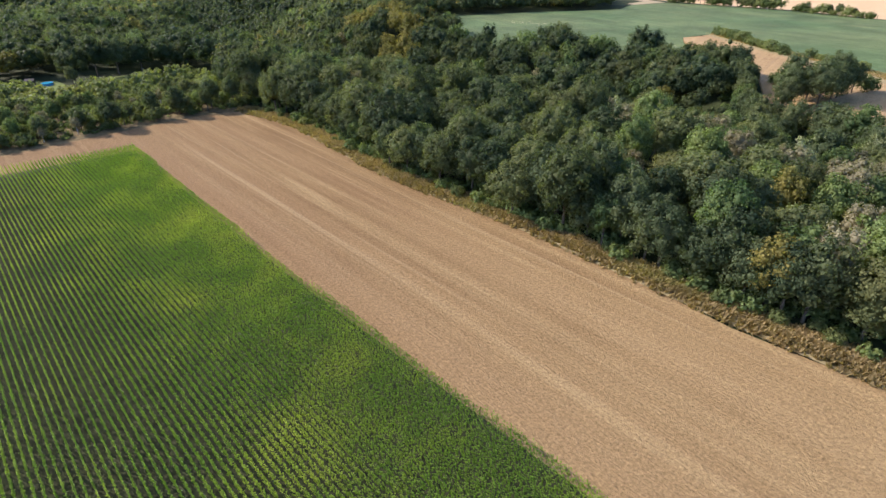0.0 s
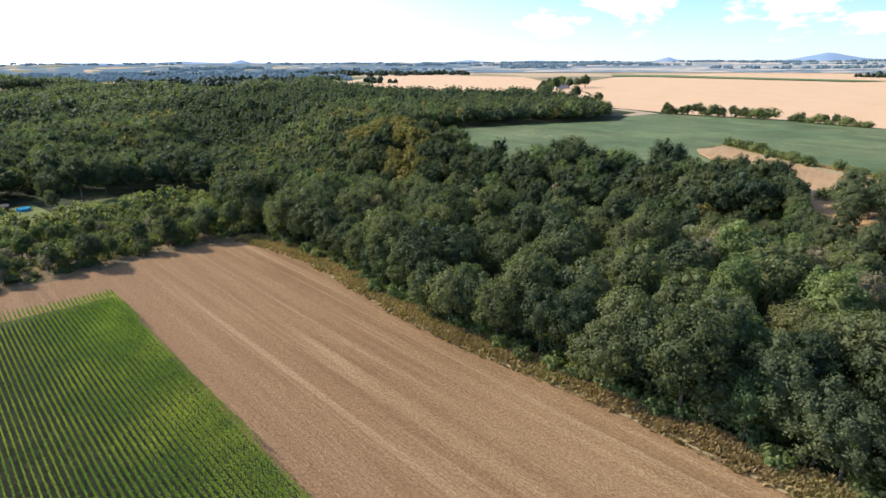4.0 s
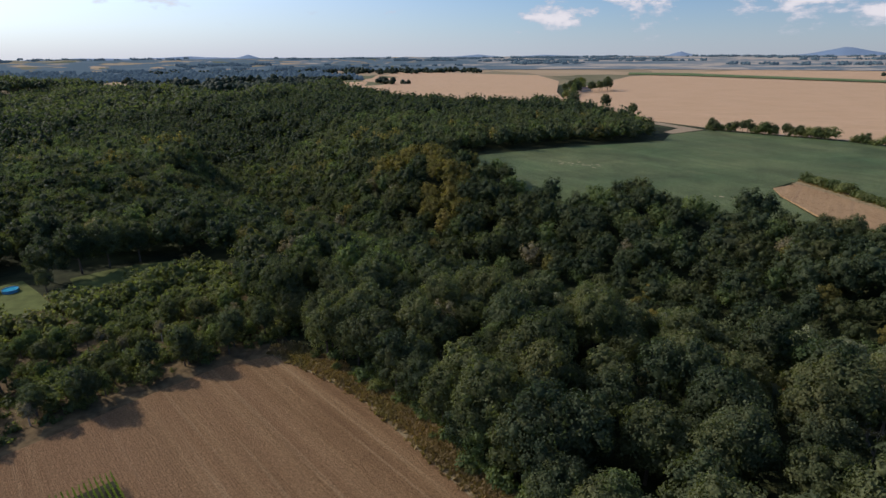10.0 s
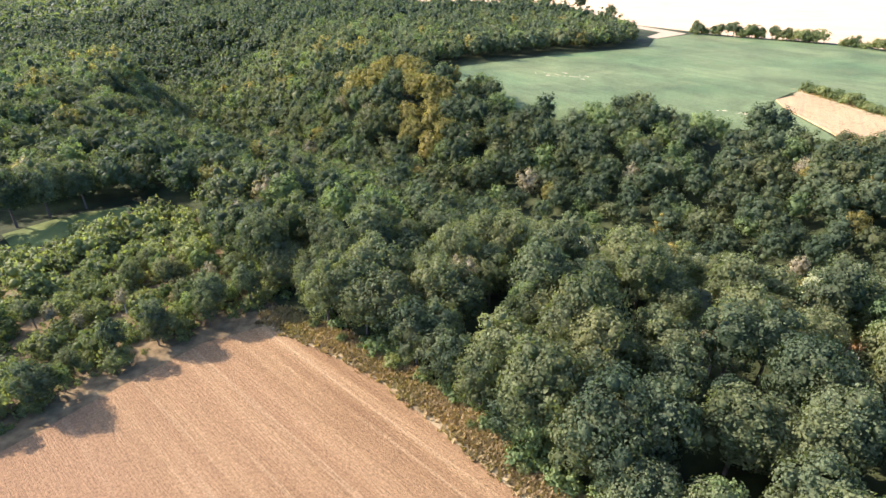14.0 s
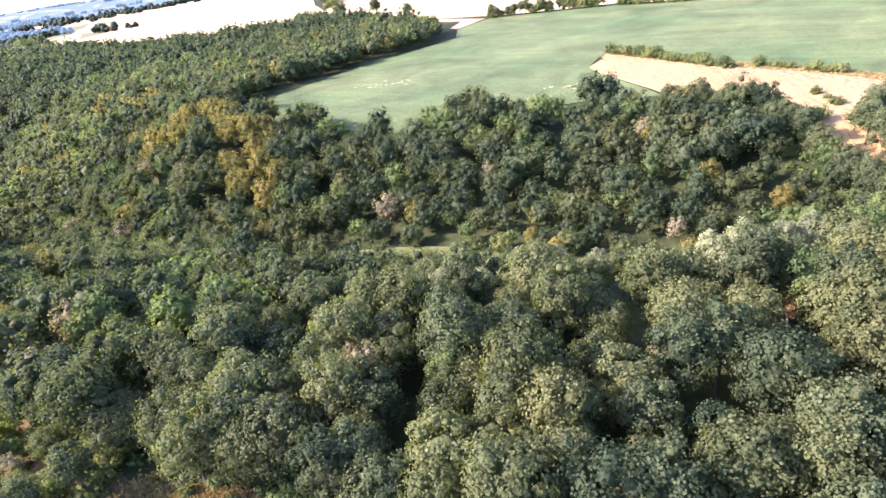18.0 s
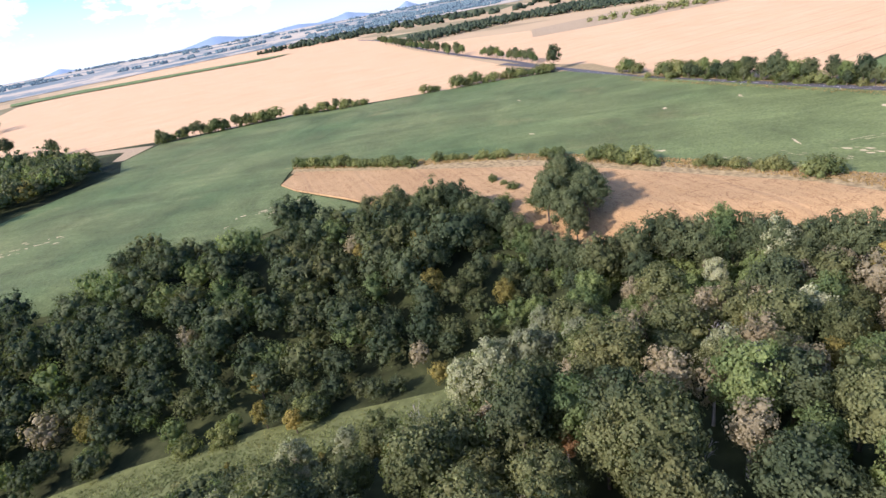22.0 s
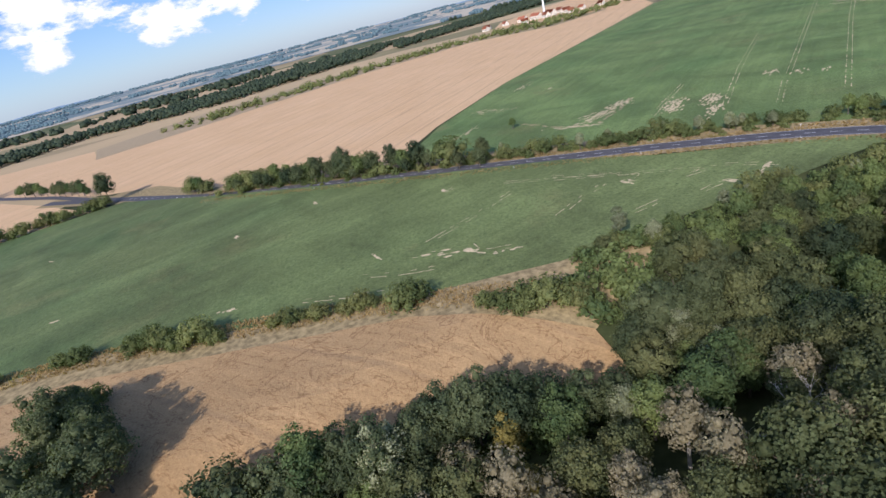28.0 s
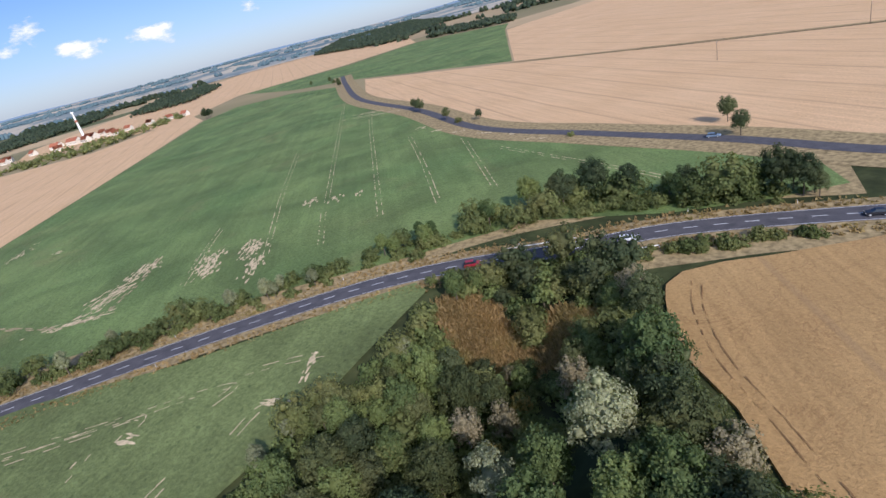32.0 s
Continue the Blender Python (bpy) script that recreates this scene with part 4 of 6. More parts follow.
scrub()
field("scrub_ground", [(-260, 126), (-200, 86), (-121, 143), (-106, 159), (-94, 172), (-82, 184), (-66, 190), (-70, 200), (-86, 222), (-100, 248), (-126, 256), (-155, 225), (-170, 226), (-215, 214)], REEDS, "dry grass and bare earth under the scrub", 0.08, "verge")


def thicket():
    poly = [(136, 94), (150, 84), (168, 64), (175, 30), (181, 12), (183, -6), (168, -18), (152, -25), (144, -20), (140, -10), (131, 3), (112, 22), (92, 40), (108, 70)]
    x, y = spread_points(poly, 5.4, 57, 0.45)
    keep = clearing(x, y)
    keep &= ~((y > 52) & (x < 164))
    x, y = x[keep], y[keep]
    r = np.random.default_rng(58)
    order = r.permutation(len(x))
    for i in order[:70]:
        kind = BUSHES if r.uniform() < 0.75 else ROBINIAS
        s = r.uniform(0.9, 1.7) if kind is BUSHES else r.uniform(0.38, 0.6)
        plant(kind, x[i], y[i], s, r.uniform(0, 6.28), int(r.integers(12)), "bushes of the thicket")
    k = order[70:]
    joined_woods("thicket", x[k], y[k], GREEN, "dense green thicket of young trees by the road", [(10, 26, 0.30, 2.6, 4.6, 0.0, BALL1), (9, 26, 0.30, 2.2, 4.0, 0.0, BALL1)], 0.8, 1.5, 59, "thicket")


thicket()


def pool():
    top = tagged(new("garden_pool"), "round turquoise garden pool on the lawn", "pool")
    top.location = (-163, 232, gz(-163, 232) + 0.2)
    bm = bmesh.new()
    bmesh.ops.create_cone(bm, cap_ends=False, segments=28, radius1=2.3, radius2=2.2, depth=1.1, matrix=Matrix.Translation((0, 0, 0.55)))
    bmesh.ops.solidify(bm, geom=bm.faces[:], thickness=0.08)
    part("wall", bm, plain("pool_wall", (0.10, 0.35, 0.55)), top)
    bm = bmesh.new()
    bmesh.ops.create_circle(bm, cap_ends=True, segments=28, radius=2.15, matrix=Matrix.Translation((0, 0, 0.9)))
    part("water", bm, plain("pool_water", (0.05, 0.42, 0.60), 0.08, 0.5, 0.1), top, "clear turquoise water")
    shed = tagged(new("garden_shed"), "small dark wooden garden shed beside the pool", "shed")
    shed.matrix_basis = pose(-169, 231, gz(-169, 231) + 0.1, 0, 0, 20)
    bm = bmesh.new()
    box(bm, 0, 0, 1.1, 3.0, 2.4, 2.2)
    part("wall", bm, plain("shed_wood", (0.10, 0.06, 0.04)), shed)
    bm = bmesh.new()
    for s in (-1, 1):
        v = box(bm, 0, s * 0.68, 2.55, 3.4, 1.6, 0.08)
        bmesh.ops.rotate(bm, verts=v, cent=(0, s * 0.68, 2.55), matrix=Matrix.Rotation(-s * 0.5, 3, "X"))
    part("roof", bm, plain("shed_roof", (0.07, 0.05, 0.05)), shed)


pool()


# ---------------------------------------------------------------- hedges and single trees
def along(line, gap, seed, wide=1.0):
    r = np.random.default_rng(seed)
    p = smooth_line(line, 0.5)
    run = np.concatenate([[0], np.cumsum(np.hypot(*np.diff(p, axis=0).T))])
    at = np.arange(gap / 2, run[-1], gap) + r.uniform(-0.35, 0.35, int(np.ceil((run[-1] - gap / 2) / gap))) * gap
    return np.interp(at, run, p[:, 0]) + r.uniform(-wide, wide, len(at)), np.interp(at, run, p[:, 1]) + r.uniform(-wide, wide, len(at))


def hedge(line, gap, seed, lo, hi, group, wide=1.0, kinds=(BUSHES,)):
    r = np.random.default_rng(seed + 500)
    for px, py in zip(*along(line, gap, seed, wide)):
        kind = kinds[int(r.integers(len(kinds)))]
        s = r.uniform(lo, hi) * (1.0 if kind is BUSHES else 0.32)
        top = plant(kind, px, py, s, r.uniform(0, 6.28), int(r.integers(12)), group)
        if kind is BUSHES:
            top.name = "hedgerow_bush"
            tagged(top, "rounded hedgerow bush with dense green leaves", "hedge bush")


MARGIN_HEDGE = "bushes of the hedge by the wheat"
hedge([(170, 368), (172, 330), (172, 293)], 2.9, 41, 0.9, 1.35, MARGIN_HEDGE, 1.2)
hedge([(180, 286), (184, 268), (186, 250)], 3.6, 42, 0.7, 1.2, MARGIN_HEDGE, 1.2)
hedge([(186, 236), (188, 226)], 3.4, 43, 0.9, 1.3, MARGIN_HEDGE, 1.2)
hedge([(186, 216), (181, 202), (178, 186)], 3.0, 44, 1.0, 1.6, MARGIN_HEDGE, 1.4)
hedge([(178, 176), (176, 162), (174, 148)], 3.2, 45, 0.8, 1.3, MARGIN_HEDGE, 1.2)
hedge([(172, 143), (170, 137)], 3.6, 46, 1.5, 1.8, MARGIN_HEDGE, 0.8)
hedge([(160, 124), (157, 116), (156, 108), (154, 101)], 3.6, 47, 1.0, 1.8, MARGIN_HEDGE, 2.0)
hedge([(168, 100), (172, 90), (174, 80)], 4.0, 48, 0.6, 1.0, MARGIN_HEDGE, 3.0)
FIELD_HEDGE = "bushes of the hedge between two fields"
hedge([(216, 580), (240, 556), (262, 538), (286, 510)], 4.0, 51, 1.7, 2.5, FIELD_HEDGE, 2.2, (BUSHES, OAKS))
hedge([(292, 500), (306, 470), (322, 442)], 4.0, 52, 1.4, 2.1, FIELD_HEDGE, 1.4, (BUSHES, BUSHES, OAKS))
hedge([(348, 408), (358, 394)], 5.0, 53, 1.2, 1.7, FIELD_HEDGE, 1.0)
hedge([(362, 388), (374, 370), (388, 346), (400, 322)], 4.6, 54, 1.2, 2.2, FIELD_HEDGE, 1.2)
ROADSIDE = "trees and bushes beyond the road"
hedge([(372, 258), (360, 244)], 4.5, 61, 1.8, 2.4, ROADSIDE, 2.0, (BUSHES, ROBINIAS, OAKS))
hedge([(356, 226), (330, 186), (306, 150), (286, 112)], 3.8, 62, 1.9, 2.8, ROADSIDE, 5.0, (BUSHES, OAKS, ROBINIAS))
hedge([(346, 230), (318, 180), (292, 128)], 5.0, 63, 1.3, 2.0, ROADSIDE, 4.0, (BUSHES, OAKS))
hedge([(286, 108), (268, 76), (254, 44), (238, 22), (224, 0)], 4.0, 64, 0.8, 1.6, ROADSIDE, 4.5, (BUSHES, BUSHES, WILLOWS))
hedge([(222, -8), (210, -24), (196, -44)], 3.2, 65, 1.0, 2.0, ROADSIDE, 5.0, (BUSHES, ROBINIAS))
hedge([(196, -48), (180, -58), (160, -62), (138, -70), (122, -74)], 3.0, 66, 1.4, 2.5, ROADSIDE, 4.0, (BUSHES, ROBINIAS, OAKS))
hedge([(192, -40), (172, -51), (152, -61)], 4.0, 67, 0.6, 1.0, ROADSIDE, 2.0)
rx, ry = [], []
for rline, rwide, rgap in (([(356, 228), (320, 180), (290, 118), (268, 76), (250, 42), (234, 16), (218, -10), (200, -38)], 5.0, 1.5), ([(200, -40), (180, -54), (156, -62), (128, -72)], 5.5, 1.2), ([(190, -4), (176, -15), (160, -25), (142, -36), (120, -50)], 2.4, 1.3)):
    ax, ay = along(rline, rgap, int(rgap * 100) + len(rline), rwide)
    rx.append(ax), ry.append(ay)
joined_woods("roadside_scrub", np.concatenate(rx), np.concatenate(ry), BUSH, "low dense scrub of green and dry bushes along the road", [(9, 24, 0.24, 1.5, 2.2, 0.0, BALL1), (8, 24, 0.22, 1.2, 1.7, 0.0, BALL1)], 0.6, 1.5, 148, "scrub")
BANK = "bushes below the road bank"
hedge([(193, -2), (180, -11), (165, -21), (150, -30), (138, -37)], 3.4, 68, 0.5, 0.9, BANK, 1.6)
hedge([(184, 6), (176, 22), (180, 40), (176, 58)], 3.2, 69, 0.8, 1.5, BANK, 2.2, (BUSHES, WILLOWS, BUSHES))
hedge([(168, 14), (160, 10), (150, 12), (146, 0), (150, -10)], 4.0, 70, 0.7, 1.2, BANK, 2.0)
for line, gap, seed, lo, hi, wide, kinds in (([(180, 14), (176, 28), (174, 44), (170, 60), (172, 76), (170, 90)], 5.0, 75, 1.1, 1.7, 2.5, (ROBINIAS, HORNBEAMS, BUSHES)), ([(170, 22), (166, 36), (163, 52), (160, 68)], 6.0, 76, 1.6, 2.3, 3.0, (ROBINIAS, OAKS, HORNBEAMS)), ([(186, -2), (178, -9), (166, -14), (154, -20)], 5.0, 77, 1.2, 1.7, 2.0, (ROBINIAS, BUSHES, BUSHES))):
    hedge(line, gap, seed, lo, hi, "young trees at the crop's edge", wide, kinds)
VERGE_BUSH = "low bushes between field and wood"
hedge([(-62, 192), (-40, 172), (-20, 146), (4, 120), (30, 94), (52, 70), (70, 54)], 6.0, 71, 0.25, 0.6, VERGE_BUSH, 1.8)

SINGLES = [  # x, y, kind, scale, which form
    (128, 208, OAKS, 1.15, 1), (124, 200, OAKS, 1.0, 0), (120, 196, OAKS, 0.85, 3), (133, 204, OAKS, 0.9, 5), (124, 232, OAKS, 0.55, 1), (126, 252, BUSHES, 1.6, 0), (136, 214, BUSHES, 1.4, 2), (133, 226, BUSHES, 1.1, 2),
    (408, 322, OAKS, 1.25, 1), (345, 234, BUSHES, 0.9, 0), (276, 112, OAKS, 0.6, 4), (271, 104, OAKS, 0.58, 5), (283, 100, OAKS, 0.62, 0),
    (165, -133, OAKS, 0.62, 0), (156, -117, OAKS, 0.60, 5), (388, -193, OAKS, 0.5, 0), (374, -184, OAKS, 0.58, 2), (326, -158, OAKS, 0.5, 1), (300, -156, OAKS, 0.42, 5), (222, -121, BUSHES, 0.7, 1), (312, -152, BUSHES, 1.0, 1),
    (672, -344, OAKS, 0.5, 0), (690, -357, OAKS, 0.6, 1), (720, -372, OAKS, 0.5, 4), (755, -392, OAKS, 0.55, 0), (799, -390, OAKS, 0.5, 5), (819, -236, OAKS, 0.9, 2), (836, -250, OAKS, 0.8, 4),
    (131, 25, WILLOWS, 1.18, 0), (142, 38, WILLOWS, 1.05, 1), (140, 208, OAKS, 0.95, 1), (147, 211, OAKS, 1.0, 0), (153, 210, OAKS, 0.78, 3), (160, 212, BUSHES, 1.4, 2), (143, 203, OAKS, 0.9, 5), (133, 197, OAKS, 1.05, 2), (139, 200, OAKS, 1.0, 4), (157, 243, BUSHES, 0.8, 0), (154, 237, BUSHES, 0.7, 1), (150, 231, BUSHES, 0.9, 3), (163, -2, BUSHES, 1.3, 2), (160, 1, BUSHES, 1.1, 0), (84, 192, ROBINIAS, 0.85, 1), (90, 196, ROBINIAS, 0.8, 2), (90, 228, YELLOWS, 1.05, 0), (98, 236, YELLOWS, 0.9, 1), (96, 260, YELLOWS, 0.8, 1), (39, 235, YELLOWS, 0.6, 0), (40, 183, RUSTS, 0.8, 0), (137, 89, WILLOWS, 0.85, 1), (133, 84, WILLOWS, 0.75, 0), (97, 92, DRYS, 1.1, 0), (92, 96, DRYS, 1.0, 1), (101, 86, DRYS, 1.0, 0), (176, 84, WILLOWS, 0.62, 1), (170, 78, WILLOWS, 0.5, 0), (128, 86, ROBINIAS, 0.9, 1),
    (0, 206, WILLOWS, 0.95, 0), (8, 212, WILLOWS, 0.9, 1), (15, 206, WILLOWS, 0.95, 0), (-5, 214, WILLOWS, 0.85, 1), (23, 213, WILLOWS, 0.9, 0), (30, 206, WILLOWS, 0.8, 1), (70, 186, WILLOWS, 1.1, 0), (76, 179, WILLOWS, 1.05, 1), (80, 189, WILLOWS, 1.15, 0), (66, 193, WILLOWS, 1.0, 1), (85, 182, WILLOWS, 1.0, 0),
    (48, 164, DRYS, 0.9, 0), (54, 160, DRYS, 0.8, 1), (92, 150, YELLOWS, 0.9, 0), (62, 176, DRYS, 0.8, 0), (34, 190, DRYS, 0.8, 1), (100, 120, DRYS, 1.0, 0), (107, 112, DRYS, 1.0, 1), (20, 232, YELLOWS, 0.6, 1), (46, 256, YELLOWS, 0.7, 1), (96, 208, YELLOWS, 0.9, 0), (70, 262, YELLOWS, 0.7, 0), (40, 120, YELLOWS, 0.75, 1), (104, 240, YELLOWS, 1.0, 0),
    (-150, 247, OAKS, 1.15, 0), (-144, 253, OAKS, 1.1, 2), (-156, 240, OAKS, 1.1, 4), (-136, 258, OAKS, 1.05, 5), (-152, 232, OAKS, 0.5, 1),
    (46, 159, RUSTS, 0.95, 0), (41, 168, RUSTS, 0.6, 0), (36, 196, RUSTS, 0.7, 0), (60, 192, WILLOWS, 1.2, 0), (66, 187, WILLOWS, 1.15, 1), (56, 197, WILLOWS, 1.0, 0), (82, 173, ROBINIAS, 1.05, 0), (76, 181, ROBINIAS, 0.95, 2), (89, 167, ROBINIAS, 0.9, 1),
    (95, 157, DRYS, 1.2, 0), (100, 151, DRYS, 1.05, 1), (62, 145, WILLOWS, 1.0, 1), (66, 139, DRYS, 1.0, 0), (57, 150, DRYS, 0.95, 1), (38, 245, YELLOWS, 0.7, 0), (31, 252, BUSHES, 1.4, 0), (45, 236, BUSHES, 1.5, 2), (24, 259, BUSHES, 1.3, 3),
    (228, 1104, OAKS, 1.3, 0), (252, 1096, OAKS, 1.2, 2), (272, 1120, OAKS, 1.4, 4), (222, 1136, OAKS, 1.2, 1), (262, 1146, OAKS, 1.1, 3), (286, 1150, OAKS, 1.2, 5), (206, 1110, OAKS, 1.0, 2),
    (322, 78, ROBINIAS, 0.45, 1), (301, 1166, OAKS, 1.5, 2), (150, 812, OAKS, 1.3, 2), (182, 776, OAKS, 1.25, 0), (289, 1128, OAKS, 1.7, 4), (186, 690, OAKS, 1.0, 0),
]
for sx, sy, skind, ssc, sform in SINGLES:
    plant(skind, sx, sy, ssc, sx * 1.3, sform, "single trees")
hedge([(176, 970), (205, 1040), (240, 1160), (290, 1340)], 19.0, 78, 2.6, 4.2, "trees round the far farm", 13.0, (OAKS, ROBINIAS, BUSHES))
hedge([(446, 352), (492, 402), (540, 462)], 9.0, 72, 1.6, 2.6, "trees lining the north road", 1.5, (OAKS, ROBINIAS))
hedge([(560, 500), (655, 600), (722, 684), (863, 835), (1012, 990)], 13.0, 73, 2.0, 3.4, "trees lining the north road", 4.0, (OAKS, OAKS, ROBINIAS))


def dead_tree(x, y, tall, seed):
    r = random.Random(seed)
    top = tagged(new("dead_tree"), "bare bleached dead tree with forked branches", "tree", "dead trees")
    top.location = (x, y, gz(x, y))
    bm = bmesh.new()

    def grow(a, d, length, rad, level):
        b = a + d * length
        rod(bm, a, b, rad, rad * 0.62, 5)
        if level:
            for _ in range(3 if level > 1 else 2):
                e = (d + Vector((r.uniform(-0.75, 0.75), r.uniform(-0.75, 0.75), r.uniform(-0.1, 0.5)))).normalized()
                grow(a + d * length * r.uniform(0.6, 1.0), e, length * r.uniform(0.5, 0.75), rad * 0.55, level - 1)

    grow(Vector((0, 0, -1)), Vector((0.05, 0, 1)).normalized(), tall * 0.42, 0.17, 4)
    part("trunk", bm, PALE_BARK, top, "bleached grey trunk and limbs")


for dx, dy, dh, ds in ((112, 60, 13, 11), (118, 40, 13, 12), (128, 51, 13, 13), (108, 66, 12, 14), (82, 153, 13, 15), (43, 149, 13, 16), (110, 85, 13, 1), (104, 92, 12, 2), (114, 78, 13, 3), (100, 60, 12, 4), (122, 60, 11, 5), (96, 112, 13, 6), (82, 108, 12, 7), (40, 196, 11, 8), (-12, 180, 10, 9)):
    dead_tree(dx, dy, dh, ds)


def wood_edge():
    """Trees with low crowns along the rim of the wood, and the undergrowth beneath them."""
    r = np.random.default_rng(141)
    rims = [([(-96, 240), (-86, 222), (-68, 201)], 6.4, 2.5, OAKS, (0.75, 0.95)), (WOOD[:10], 6.4, 3.4, OAKS, (0.82, 1.08)), (WOOD[26:32], 6.4, 2.2, OAKS, (0.8, 1.05)), (WOOD[22:27], 6.0, 2.4, OAKS, (0.85, 1.1)), ([(88, 46), (112, 24), (130, 5)], 7.0, 5.0, OAKS, (0.7, 0.95))]
    X, Y = [], []
    for line, gap, into, kind, (lo, hi) in rims:
        p = smooth_line(line, 0.5)
        d = np.gradient(p, axis=0)
        d /= np.hypot(*d.T)[:, None]
        nrm = np.stack([-d[:, 1], d[:, 0]], 1)
        mid = len(p) // 2
        if not inside(WOOD, [p[mid, 0] + nrm[mid, 0] * 8], [p[mid, 1] + nrm[mid, 1] * 8])[0]:
            nrm = -nrm
        run = int(gap / 0.5)
        for i in range(run // 2, len(p), run):
            i = min(len(p) - 1, max(0, i + int(r.integers(-3, 4))))
            q = p[i] + nrm[i] * (into + r.uniform(-0.8, 1.6))
            pick = r.uniform()
            k = ROBINIAS if pick < 0.07 else HORNBEAMS if pick < (0.15 if into < 2.6 else 0.40) else kind
            plant(k, q[0], q[1], r.uniform(lo, hi), r.uniform(0, 6.28), int(r.integers(12)), "trees at the wood's edge", sink=1.7, squash=r.uniform(0.95, 1.15))
        i = r.integers(0, len(p), int(len(p) * 0.5 * 0.9))
        q = p[i] + nrm[i] * r.uniform(0.3, 9.0, (len(i), 1))
        X.append(q[:, 0]), Y.append(q[:, 1])
    for q in zip(*spread_points([(118, 58), (150, 54), (164, 62), (158, 80), (146, 92), (136, 100), (124, 102)], 7.2, 145, 0.4)):
        pick = r.uniform()
        k = OAKS if pick < 0.45 else HORNBEAMS if pick < 0.75 else ROBINIAS
        plant(k, q[0], q[1], r.uniform(0.75, 1.05), r.uniform(0, 6.28), int(r.integers(12)), "trees at the wood's edge", sink=1.0)
    U = [(9, 22, 0.26, 1.7, 2.8, 0.0, BALL1), (8, 22, 0.25, 1.4, 2.2, 0.0, BALL1)]
    ux, uy = spread_points([(150, 14), (182, 14), (182, 50), (170, 62), (150, 56), (136, 50)], 3.6, 146, 0.5)
    X.append(ux), Y.append(uy)
    joined_woods("undergrowth", np.concatenate(X), np.concatenate(Y), GREEN, "dense undergrowth of shrubs below the edge trees", U, 0.6, 1.3, 142, "undergrowth")
    x, y = spread_points([(144, 102), (148, 101), (160, 106), (170, 98), (174, 84), (180, 66), (184, 56), (176, 54), (168, 66), (158, 84)], 4.6, 143, 0.45)
    joined_woods("thicket", x, y, GREEN, "green bushes between the wheat and the crop", [(10, 26, 0.28, 2.0, 3.2, 0.0, BALL1), (9, 26, 0.26, 1.7, 2.6, 0.0, BALL1)], 0.7, 1.9, 144, "thicket")


wood_edge()


# ---------------------------------------------------------------- maize
def maize():
    a, b = np.array([-87.0, 150.0]), np.array([16.0, 38.0])
    d = (b - a) / np.hypot(*(b - a))
    n = np.array([-d[1], d[0]])
    if n @ (np.array([-111, 131]) - a) < 0:
        n = -n
    r = np.random.default_rng(77)
    seen_part = [(-170, 97), (-111, 131), (-87, 150), (-29, 85), (16, 38), (39, 10), (33, -13), (-70, -13)]
    P = []
    for k in range(120):
        s = np.arange(-60, 215, 0.26)
        p = a + d * (s + r.uniform(-0.08, 0.08, s.shape))[:, None] + n * (0.3 + k * 0.79 + r.uniform(-0.04, 0.04, s.shape))[:, None]
        P.append(p)
    P = np.concatenate(P)
    P = P[inside(seen_part, P[:, 0], P[:, 1])]
    P = P[r.uniform(size=len(P)) < 0.97]
    m = len(P)
    z0 = ground_z(P[:, 0], P[:, 1]) + 0.24
    tall = 2.35 + 0.3 * np.array([noise.noise((x * 0.05, y * 0.05, 0)) for x, y in P]) + r.uniform(-0.2, 0.2, m)
    V, F, at = [], [], 0
    for leaf in range(5):
        turn = math.atan2(d[1], d[0]) + r.normal(0, 0.34, m) + math.pi * r.integers(0, 2, m)
        out = np.stack([np.cos(turn), np.sin(turn), np.zeros(m)], 1)
        sd = np.stack([-np.sin(turn), np.cos(turn), np.zeros(m)], 1)
        h = z0 + tall * (0.46 + 0.115 * leaf)
        root = np.stack([P[:, 0], P[:, 1], h], 1)
        reach = r.uniform(0.18, 0.34, m)[:, None] * (1.1 - 0.08 * leaf)
        mid = root + out * reach * 0.50 + np.array([0, 0, 0.20])
        tip = root + out * reach * 1.20 + np.array([0, 0, 0.24])
        w = 0.085
        q = np.stack([root, mid + sd * w, tip, mid - sd * w], 1).reshape(-1, 3)
        k = np.arange(m) * 4 + at
        V.append(q)
        F.append(np.concatenate([np.stack([k, k + 1, k + 3], 1), np.stack([k + 1, k + 2, k + 3], 1)]))
        at += 4 * m
    tagged(new("maize_plants", mesh_of("maize_plants", np.concatenate(V), np.concatenate(F), CORN)), "rows of tall green maize plants", "crop", kind="stuff")


maize()


# ---------------------------------------------------------------- grass tufts on the verges
def tufts(name, line, half, count, seed, tall, mat, label, clear=0.0):
    r = np.random.default_rng(seed)
    p = smooth_line(line, 1.0)
    i = r.integers(0, len(p) - 1, count)
    q = p[i] + r.uniform(-half, half, (count, 2))
    q = q[to_line(line, q[:, 0], q[:, 1])[0] >= clear]
    count = len(q)
    z = ground_z(q[:, 0], q[:, 1]) + 0.1
    V, F, at = [], [], 0
    for blade in range(3):
        turn = r.uniform(0, 6.28, count)
        o = np.stack([np.cos(turn), np.sin(turn)], 1)
        h = tall * r.uniform(0.6, 1.4, count)
        base = np.column_stack([q + r.uniform(-0.3, 0.3, (count, 2)), z])
        o = o * r.uniform(0.5, 2.2, (count, 1))
        side = np.column_stack([-o[:, 1], o[:, 0], np.zeros(count)]) * 0.22
        tip = base + np.column_stack([o * 0.35, h])
        V.append(np.stack([base - side, base + side, tip], 1).reshape(-1, 3))
        F.append(np.arange(count * 3).reshape(-1, 3) + at)
        at += 3 * count
    tagged(new(name, mesh_of(name, np.concatenate(V), np.concatenate(F), mat)), label, "grass", kind="stuff")


